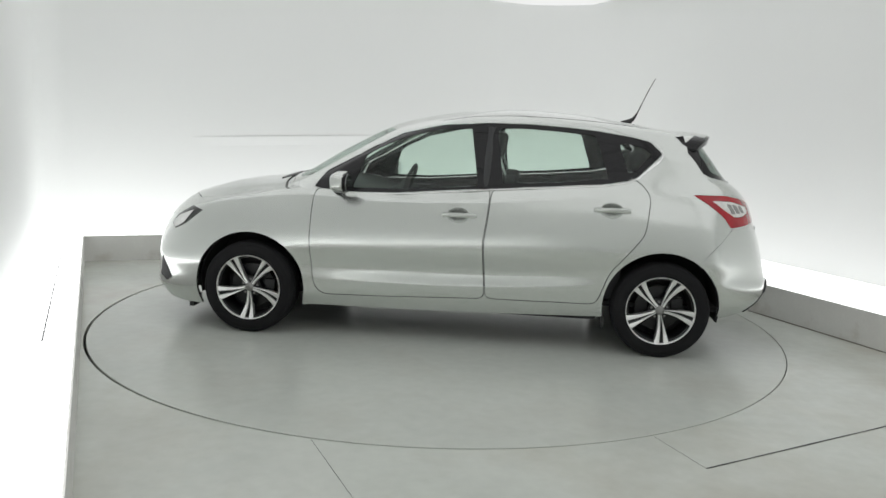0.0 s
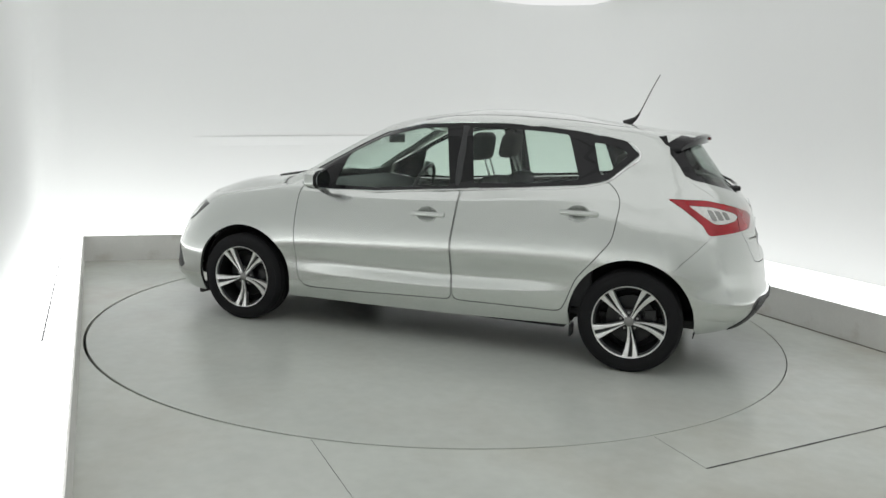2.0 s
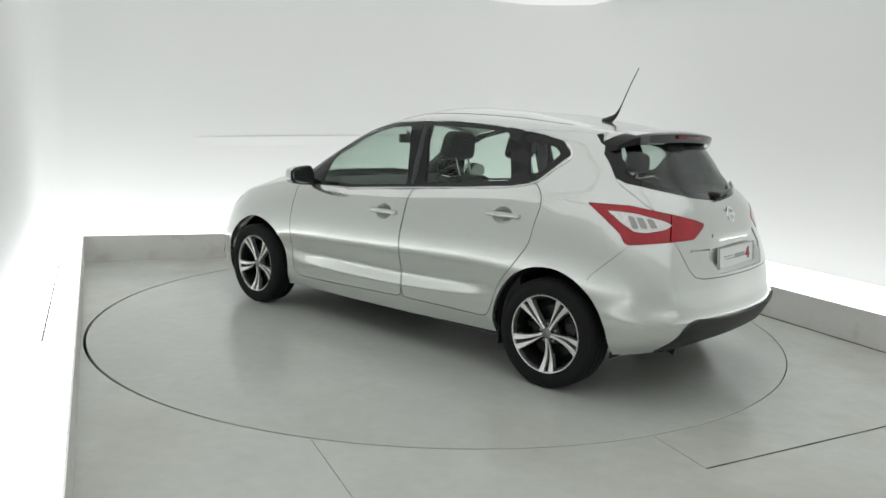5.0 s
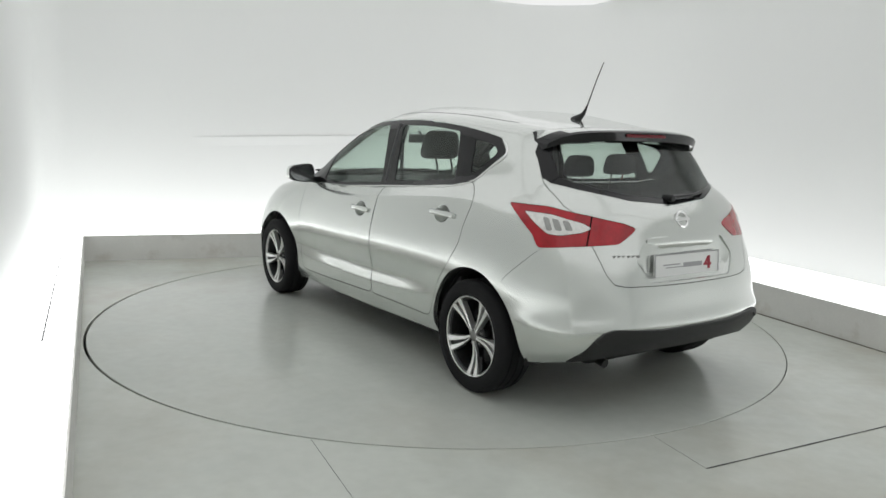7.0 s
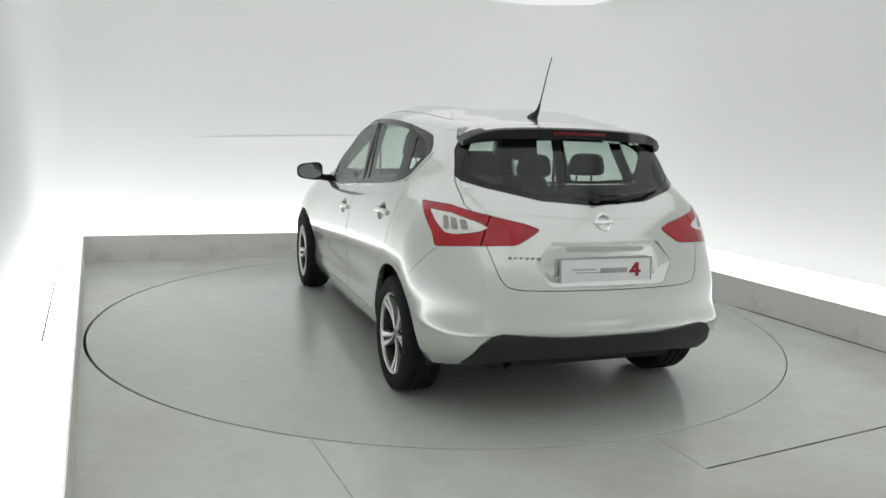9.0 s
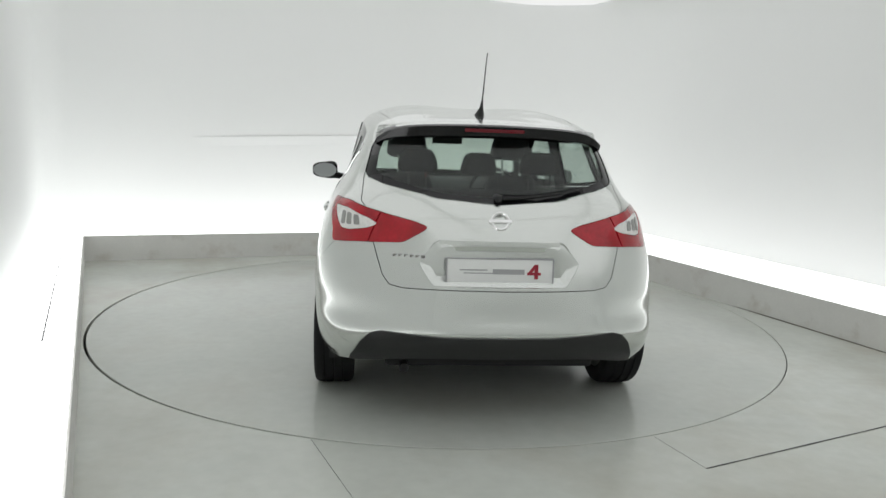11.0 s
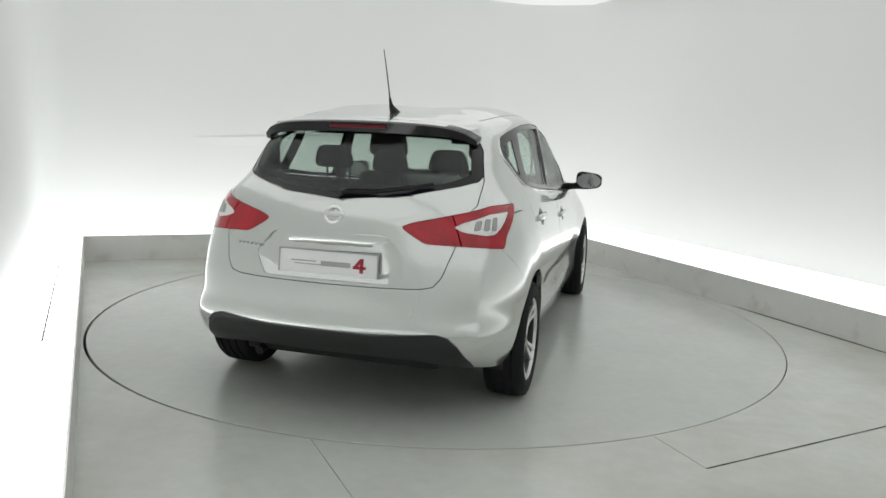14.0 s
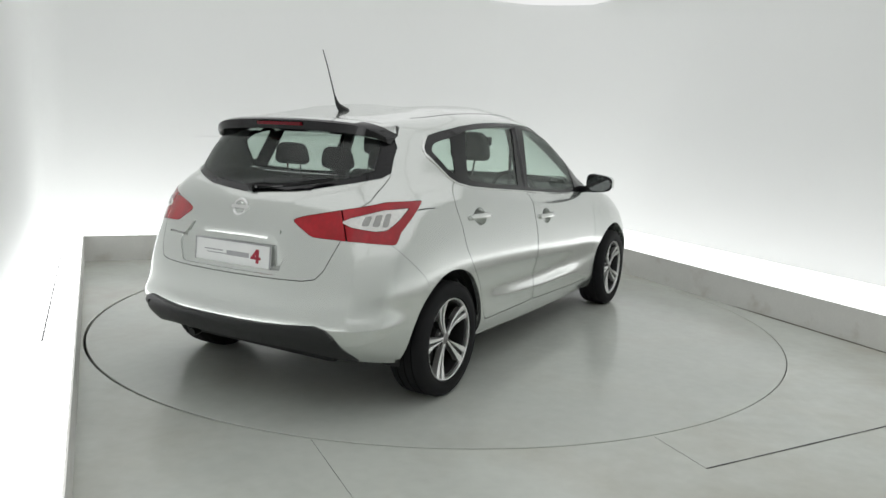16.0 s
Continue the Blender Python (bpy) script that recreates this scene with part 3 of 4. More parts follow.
DOOR_REAR = [(-.245, 1.035), (-.225, .82), (-.207, .69), (-.232, .318), (-.92, .325), (-.955, .355), (-1.02, .54), (-1.125, .665), (-1.222, .79), (-1.25, 1.03), (-1.165, 1.13), (-1.01, 1.10), (-.65, 1.068)]
GLASS_BACK = [(-.03, 1.411), (.486, 1.391), (.574, 1.364), (.612, 1.30), (.640, 1.182), (.622, 1.152), (.54, 1.128), (.3, 1.078), (-.03, 1.05)]
GATE = [(-.03, .672), (.455, .676), (.515, .688), (.548, .73), (.592, .87), (.600, .985), (.652, 1.05), (.642, 1.155), (.636, 1.178), (.606, 1.30), (.572, 1.362), (.49, 1.394), (-.03, 1.416)]
DIFFUSER = [(-.03, .462), (.27, .462), (.55, .480), (.60, .466), (.645, .42), (.69, .33), (.71, .20), (-.03, .20)]
TAIL_LAMP = [(-.520, 1.047), (-.72, 1.045), (-.93, 1.008), (-1.10, .972), (-1.158, .950), (-1.135, .925), (-1.075, .878), (-.86, .866), (-.69, .850), (-.675, .868), (-.66, .905), (-.60, .965)]
TAIL_CLEAR = [(-.60, 1.018), (-.74, 1.012), (-.90, .975), (-.945, .952), (-.90, .930), (-.79, .912), (-.73, .915), (-.67, .955)]
RECESS = [(-.03, .905), (.265, .905), (.31, .885), (.375, .80), (.37, .775), (.32, .70), (.30, .69), (-.03, .688)]
HEAD_LAMP = [(1.72, .80), (1.84, .815), (1.98, .74), (2.02, .68), (1.95, .655), (1.85, .70)]
HOOD = [(2.0, -.03), (1.94, .36), (1.82, .56), (1.66, .68), (1.2, .70), (1.13, .60), (1.19, .36), (1.21, -.03)]
SCREEN = [(-.03, 1.05), (.36, 1.045), (.56, 1.035), (.62, 1.06), (.55, 1.26), (.48, 1.385), (.28, 1.41), (-.03, 1.42)]
GRILLE = [(-.03, .70), (.30, .70), (.42, .735), (.45, .70), (.30, .58), (-.03, .56)]
INTAKE = [(-.03, .42), (.45, .42), (.52, .36), (.42, .26), (-.03, .25)]


def skew_prism(poly, s0=0.25, s1=2.6):
    """A prism along the diagonal between sideways and backwards; drawn in (x + y) / root 2 and height."""
    bm = prism(poly, "xz", s0, s1)
    c = math.sqrt(0.5)
    for v in bm.verts:
        s, d, z = v.co.x, v.co.y, v.co.z
        v.co = Vector((s * c - d * c, s * c + d * c, z))
    bmesh.ops.recalc_face_normals(bm, faces=bm.faces)
    return bm


def arch(x):
    bm = lathe([(0.0005, 0.50), (ARCH_R, 0.50), (ARCH_R, 1.1), (0.0005, 1.1)], 64)
    for f in bm.faces:
        f.material_index = 1
    bmesh.ops.translate(bm, verts=bm.verts, vec=(x, 0, HUB_Z))
    bmesh.ops.remove_doubles(bm, verts=bm.verts, dist=1e-3)
    bmesh.ops.recalc_face_normals(bm, faces=bm.faces)
    return bm


def ellipsoid(c, r, mat=0):
    bm = bmesh.new()
    bmesh.ops.create_uvsphere(bm, u_segments=24, v_segments=14, radius=1)
    for v in bm.verts:
        v.co = Vector((c[0] + v.co.x * r[0], c[1] + v.co.y * r[1], c[2] + v.co.z * r[2]))
    for f in bm.faces:
        f.material_index = mat
    return bm


def skin_y(x, z):
    """How far out the side stands at a place."""
    d = (SKIN[..., 0] - x) ** 2 + (SKIN[..., 2] - z) ** 2
    d = np.where(SKIN[..., 1] > 0.3, d, 9)
    k = np.argsort(d.ravel())[:5]
    w = 1 / (d.ravel()[k] + 1e-6)
    return float((SKIN[..., 1].ravel()[k] * w).sum() / w.sum())


GAP = 0.003
HANDLES = ((-.040, .858), (-1.012, .935))


def build_car():
    car = new("car")
    tagged(car, "silver metallic five-door hatchback car parked on turntable", "car")
    full = shell(0.0, 0.028)
    thin = shell(0.004, 0.010)
    pane = shell(0.007, 0.011)

    # lamps first, so that gate and wing end at them
    body = full
    for x in (WHEEL_X, -WHEEL_X):
        body = cut(body, arch(x))
    body = cut(body, prism(rounded(DLO, .02), "xz", 0.3, 1.2))
    gate = cut(body, prism(grow(GATE, -GAP * 0.8), "yz", -3, -1.40), "INTERSECT")
    gate = cut(gate, prism(GLASS_BACK, "yz", -3, -1.35))
    gate = cut(gate, skew_prism(grow(rounded(TAIL_LAMP, .016), 0.002)))
    gate = cut(gate, prism(RECESS, "yz", -3, -1.6))
    gate = whole(gate)
    body = cut(body, prism(grow(GATE, GAP * 0.5), "yz", -3, -1.40))
    body = cut(body, skew_prism(grow(rounded(TAIL_LAMP, .016), 0.002)))
    doors = []
    for poly in (rounded(DOOR_FRONT, .05, 4), rounded(DOOR_REAR, .05, 4)):
        d = cut(body, prism(grow(poly, -GAP * 0.8), "xz", 0.3, 1.2), "INTERSECT")
        body = cut(body, prism(grow(poly, GAP * 0.8), "xz", 0.3, 1.2))
        doors.append(d)
    hood = whole(cut(body, prism(grow(HOOD, -GAP), "xy", 0.7, 1.3), "INTERSECT"))
    body = cut(body, prism(grow(HOOD, GAP * 0.4), "xy", 0.7, 1.3))
    body = cut(body, prism(SCREEN, "yz", 0.3, 3))
    body = cut(body, prism(HEAD_LAMP, "xz", 0.5, 1.2))
    body = cut(body, prism(GRILLE, "yz", 1.7, 3))
    body = cut(body, prism(INTAKE, "yz", 1.7, 3))
    body = cut(body, prism(DIFFUSER, "yz", -3, -1.72))
    seam = [(-1.772, .846), (-1.70, .765), (-1.62, .685), (-1.598, .652)]
    body = cut(body, prism(seam + [(x - .0016, z - .0014) for x, z in reversed(seam)], "xz", 0.6, 1.2))
    part("body", smooth(whole(body), 40), [PAINT, LINER], car)
    part("bonnet", smooth(hood, 40), [PAINT, LINER], car)
    tail = part("tailgate", smooth(gate, 40), [PAINT, LINER], car)

    for d, poly, (hx, hz), name in zip(doors, (PANE_FRONT, PANE_REAR), HANDLES, ("front_door", "rear_door")):
        hy = skin_y(hx, hz)
        d = cut(d, ellipsoid((hx + .005, hy + .012, hz + .004), (.078, .036, .056)))
        bm = bmesh.new()
        box(bm, hx - .118, hx + .118, hy + .012, hy + .036, hz - .021, hz + .021, .011)
        for v in bm.verts:
            k = (v.co.x - hx) / .118
            v.co.y -= .018 * k * k
            v.co.z += .006 * k * k * (1 if v.co.z < hz else -1)
        for s, flip in ((1, False), (-1, True)):
            dm = mirrored(d) if flip else d.copy()
            door = part(name, smooth(dm, 40), [PAINT, LINER], car)
            h = mesh_of("handle", bm.copy(), PAINT)
            part("handle", mirrored(h) if flip else h, PAINT, door)
        bm.free()

    # black window surrounds and panes
    frame_me = cut(thin, prism(grow(rounded(DLO, .02), -.004), "xz", 0.3, 1.2), "INTERSECT")
    for poly in (PANE_FRONT, PANE_REAR, PANE_QUARTER):
        frame_me = cut(frame_me, prism(rounded(poly, .02), "xz", 0.3, 1.2))
    for flip in (False, True):
        fr = part("window_surround", smooth(mirrored(frame_me) if flip else frame_me.copy(), 40), [BLACK_TRIM, BLACK_TRIM], car, "gloss black window surround")
        for poly in (PANE_FRONT, PANE_REAR, PANE_QUARTER):
            g = cut(pane, prism(grow(rounded(poly, .02), .003), "xz", 0.3, 1.2), "INTERSECT")
            ob = part("side_window", smooth(mirrored(g) if flip else g, 40), [WINDOW, WINDOW], fr)
            ob.visible_shadow = False
        # bright strip along the belt
        pts = [(x, skin_y(x, z) + .003, z - .006) for x, z in spline2([(.735, .968), (.37, .978), (-.21, 1.028), (-.65, 1.062), (-1.01, 1.095), (-1.16, 1.135), (-1.25, 1.212), (-1.325, 1.285), (-1.312, 1.325), (-1.262, 1.362)], 6)]
        me = mesh_of("belt_strip", tube(pts, [.0045] * 30 + [.0055] * 6 + [.006] * 6 + [.007] * 6 + [.003] * 7, 8), CHROME)
        part("belt_strip", mirrored(me) if flip else me, CHROME, car, "thin chrome belt strip")
    g = whole(cut(pane, prism(SCREEN, "yz", 0.3, 3), "INTERSECT"))
    part("windscreen", smooth(g, 40), [WINDOW, WINDOW], car).visible_shadow = False
    # rear window with its black border
    see = [(-.03, 1.396), (.475, 1.382), (.535, 1.350), (.565, 1.29), (.583, 1.186), (.51, 1.152), (.3, 1.105), (-.03, 1.078)]
    border = cut(thin, prism(grow(GLASS_BACK, -.003), "yz", -3, -1.40), "INTERSECT")
    border = whole(cut(border, prism(see, "yz", -3, -1.40)))
    rb = part("rear_window_border", smooth(border, 40), [BLACK_TRIM, BLACK_TRIM], tail, "gloss black rear window border")
    g = whole(cut(pane, prism(grow(see, .002), "yz", -3, -1.40), "INTERSECT"))
    part("rear_window", smooth(g, 40), [REAR_GLASS, REAR_GLASS], tail).visible_shadow = False
    # black lower bumper
    dif = shell(-.004, 0.028)
    dif = cut(cut(dif, arch(-WHEEL_X)), prism(grow(DIFFUSER, -.003), "yz", -3, -1.74), "INTERSECT")
    part("diffuser", smooth(whole(dif), 40), [PLASTIC, PLASTIC], car, "textured black plastic lower bumper")
    lip = cut(shell(-.012, 0.012), prism([(-.03, .463), (.27, .463), (.55, .481), (.60, .467), (.64, .425), (.622, .412), (.588, .442), (.54, .456), (.27, .440), (-.03, .440)], "yz", -3, -1.74), "INTERSECT")
    part("diffuser_lip", smooth(whole(lip), 40), [PLASTIC, PLASTIC], car, "black plastic lip")
    # tail lamps: red lens, clear window, dark seam where the gate ends
    lens = cut(shell(-.003, 0.02), skew_prism(rounded(TAIL_LAMP, .016)), "INTERSECT")
    lens = cut(lens, skew_prism(rounded(TAIL_CLEAR, .016)))
    lens = cut(lens, skew_prism([(-.910, .80), (-.917, .80), (-.949, 1.08), (-.942, 1.08)]))
    clear = cut(shell(-.0005, 0.02), skew_prism(grow(rounded(TAIL_CLEAR, .016), -.002)), "INTERSECT")
    for flip in (False, True):
        lamp = part("tail_lamp", smooth(mirrored(lens) if flip else lens.copy(), 30), [RED_LENS, DARK_RED], car, "red tail lamp with clear centre")
        part("clear_lens", smooth(mirrored(clear) if flip else clear.copy(), 30), [CLEAR_LENS, LAMP_GREY], lamp)
        rim = cut(shell(-.0045, 0.012), skew_prism(rounded(TAIL_LAMP, .016)), "INTERSECT")
        rim = cut(rim, skew_prism(grow(rounded(TAIL_LAMP, .016), -.006)))
        part("lens_rim", smooth(mirrored(rim) if flip else rim, 30), [DARK_RED, DARK_RED], lamp, "dark red lens rim")
        for k, w in ((-.700, .030), (-.744, .034), (-.796, .034)):
            top, low = .998 + (k + .69) * .12, .934 - (k + .69) * .05
            poly = [(k, top), (k - w, top - .004), (k - w - .022, low), (k - .022, low)]
            bulb = cut(shell(-.004, 0.012), skew_prism(rounded(poly, .010)), "INTERSECT")
            part("reflector", smooth(mirrored(bulb) if flip else bulb, 30), [LAMP_GREY, LAMP_GREY], lamp, "grey reflector behind clear lens")
    head = cut(shell(-.002, 0.02), prism(HEAD_LAMP, "xz", 0.5, 1.2), "INTERSECT")
    for flip in (False, True):
        hl = part("headlamp", smooth(mirrored(head) if flip else head.copy(), 30), [BLACK_TRIM, BLACK_TRIM], car, "clear headlamp with dark rear corner")
        inner = cut(shell(-.005, 0.01), prism(rounded([(1.80, .795), (1.96, .735), (2.01, .685), (1.95, .662), (1.865, .705)], .012), "xz", 0.45, 1.2), "INTERSECT")
        part("headlamp_lens", smooth(mirrored(inner) if flip else inner, 30), [CLEAR_LENS, LAMP_GREY], hl)
        duct = cut(shell(-.003, 0.02), prism([(2.04, .46), (1.93, .33), (1.98, .30), (2.06, .33)], "xz", 0.62, 1.2), "INTERSECT")
        part("bumper_duct", smooth(mirrored(duct) if flip else duct, 30), [PLASTIC, PLASTIC], car)
    for name, poly in (("grille", GRILLE), ("air_intake", INTAKE)):
        gm = whole(cut(shell(0.012, 0.03), prism(poly, "yz", 1.7, 3), "INTERSECT"))
        part(name, smooth(gm, 40), [PLASTIC, PLASTIC], car, "black grille insert")
    return car, tail


def spline2(pts, steps):
    return [(q[0], q[1]) for q in spline([(p[0], p[1], 0) for p in pts], steps, False)]


car, tailgate = build_car()


# ---- wheels ----
def spoke_bm(rails=True):
    """One spoke, pointing up: a broad and a slim rail that part outwards; or the dark web between them."""
    bm = bmesh.new()
    n = 10
    for side in ((-1, 1) if rails else (0,)):
        rows = []
        for i in range(n + 1):
            t = i / n
            r = .030 + t * .190
            lean = .008 * math.sin(t * math.pi * .9)
            slot = .003 + .022 * max(0, t - .10)
            wide = t ** 1.5
            if side < 0:
                lo, hi = -(.013 + .041 * wide), -slot * .5 + .004 - .008 * t
            elif side > 0:
                lo, hi = slot * .5 + .004 - .008 * t + .004 * t, .011 + .037 * wide
            else:
                lo, hi = -.012 - .024 * t, .012 + .024 * t
            top = .072 + .018 * t - .012 * math.sin(t * math.pi) - (0 if rails else .016)
            rows.append([bm.verts.new(q) for q in ((lo + lean - .002, top - .034, r), (lo + lean + .001, top - .002, r), (lo + lean + .004, top, r), (hi + lean - .003, top, r), (hi + lean - .001, top - .002, r), (hi + lean, top - .034, r))])
        for a, b in zip(rows, rows[1:]):
            for k in range(6):
                bm.faces.new((a[k], a[(k + 1) % 6], b[(k + 1) % 6], b[k]))
        bm.faces.new(rows[0]), bm.faces.new(rows[-1])
    return bm


def build_wheel(owner, x, side, turn):
    """A wheel with a five double-spoke alloy rim; side: 1 on the car's left."""
    barrel = [(.224, .082), (.216, .070), (.204, .02), (.204, -.09), (.222, -.098), (.222, -.10), (.196, -.092), (.196, .02), (.206, .072)]
    wheel = part("wheel", lathe(barrel, 56), DARK_ALLOY, owner, "five-spoke alloy wheel with black pockets")
    wheel.matrix_basis = Matrix.Translation((x, side * (.817 if x > 0 else .783), .308)) @ Matrix.Rotation(0 if side > 0 else math.pi, 4, "Z") @ Matrix.Rotation(radians(turn), 4, "Y") @ Matrix.Diagonal((.975, 1, .975, 1))
    tread = [(.222, -.098), (.245, -.106), (.285, -.106), (.305, -.096), (.3135, -.080), (.316, -.052), (.309, -.050), (.309, -.043), (.316, -.041), (.316, -.006), (.309, -.004), (.309, .004), (.316, .006), (.316, .041), (.309, .043), (.309, .050), (.316, .052), (.3135, .080), (.305, .094), (.296, .099), (.294, .097), (.285, .102), (.255, .104), (.232, .100), (.224, .090), (.222, .07)]
    part("tyre", lathe(tread, 72), RUBBER, wheel, "black rubber tyre")
    part("rim_lip", lathe([(.2265, .084), (.2265, .092), (.223, .095), (.218, .092), (.217, .078)], 64), ALLOY, wheel, "machined alloy rim edge")
    rails, web = mesh_of("spoke", spoke_bm(), ALLOY), mesh_of("spoke_web", spoke_bm(False), DARK_ALLOY)
    for i in range(5):
        m = Matrix.Rotation(2 * math.pi * i / 5, 4, "Y")
        ob = part("spoke", rails, ALLOY, wheel)
        ob.matrix_basis = m
        ob = part("spoke_web", web, DARK_ALLOY, wheel)
        ob.matrix_basis = m
        nut = lathe([(.0005, .062), (.008, .062), (.010, .056), (.010, .03), (.0005, .03)], 10)
        ob = part("wheel_nut", nut, STEEL, wheel)
        ob.matrix_basis = Matrix.Rotation(2 * math.pi * (i + .5) / 5, 4, "Y") @ Matrix.Translation((0, -.008, .052))
    part("hub", lathe([(.0005, .060), (.034, .060), (.046, .054), (.070, .040), (.074, .01), (.0005, .01)], 40), DARK_ALLOY, wheel)
    part("centre_cap", lathe([(.0005, .074), (.022, .073), (.030, .068), (.032, .055), (.0005, .055)], 32), STEEL, wheel, "grey centre cap")
    part("brake_disc", lathe([(.0005, -.01), (.150, -.01), (.152, -.014), (.152, -.03), (.0005, -.03)], 48), DARK_ALLOY, wheel, "dark brake disc")
    bm = bmesh.new()
    box(bm, .085, .16, -.05, .012, -.06, .06, .012)
    part("brake_caliper", bm, DARK_ALLOY, wheel)
    part("backplate", lathe([(.0005, -.06), (.204, -.06), (.204, -.065), (.0005, -.065)], 40), LINER, wheel)
    return wheel


for wx, ws, wt in ((WHEEL_X, 1, 176), (-WHEEL_X, 1, 186), (WHEEL_X, -1, 20), (-WHEEL_X, -1, 16)):
    build_wheel(car, wx, ws, wt)


# ---- under the body ----
def build_underbody():
    bm = bmesh.new()
    box(bm, -1.0, 2.02, -.50, .50, .20, .30, .03)
    box(bm, -1.88, -1.0, -.52, .52, .245, .30, .02)
    box(bm, -.96, .96, -.80, .80, .205, .30, .02)
    part("underbody", bm, LINER, car, "dark underbody")
    for x in (WHEEL_X, -WHEEL_X):
        for s in (1, -1):
            bm = bmesh.new()
            rows = []
            for i in range(33):
                a = radians(-12 + 204 * i / 32)
                rows.append([bm.verts.new((x + r * math.cos(a), s * y, HUB_Z + r * math.sin(a))) for r, y in ((ARCH_R + .002, .80), (ARCH_R + .006, .50), (ARCH_R + .012, .50), (ARCH_R + .010, .80))])
            for a, b in zip(rows, rows[1:]):
                for k in range(4):
                    bm.faces.new((a[k], a[(k + 1) % 4], b[(k + 1) % 4], b[k]))
            hub = bm.verts.new((x, s * .50, HUB_Z))
            for a, b in zip(rows, rows[1:]):
                bm.faces.new((hub, a[1], b[1]))
            part("wheel_arch_liner", bm, LINER, car)
    bm = tube([(-1.2, .42, .25), (-1.78, .42, .25), (-1.86, .43, .262), (-1.92, .43, .250)], [.022, .022, .024, .024], 16)
    part("exhaust_pipe", bm, DARK_ALLOY, car, "steel exhaust pipe end")
    bm = bmesh.new()
    box(bm, -1.78, -1.46, .10, .52, .215, .31, .045)
    part("silencer", bm, LINER, car)
    bm = tube([(-1.35, -.66, .27), (-1.30, -.3, .25), (-1.30, .3, .25), (-1.35, .66, .27)], .035, 12)
    part("rear_axle", bm, LINER, car)
    for s in (1, -1):
        bm = bmesh.new()
        box(bm, 1.80, 1.835, s * .62 if s > 0 else -.76, s * .76 if s > 0 else -.62, .115, .19, .008)
        part("air_deflector", bm, PLASTIC, car)
        bm = bmesh.new()
        box(bm, -1.006, -.99, min(s * .74, s * .83), max(s * .74, s * .83), .165, .24, .004)
        part("mud_flap", bm, PLASTIC, car)


build_underbody()


# ---- tail details ----
def skin_x(y, z):
    """How far back the tail stands at a place."""
    d = (SKIN[..., 1] - abs(y)) ** 2 + (SKIN[..., 2] - z) ** 2
    d = np.where(SKIN[..., 0] < -1.3, d, 9)
    k = np.argsort(d.ravel())[:4]
    w = 1 / (d.ravel()[k] + 1e-5)
    return float((SKIN[..., 0].ravel()[k] * w).sum() / w.sum())


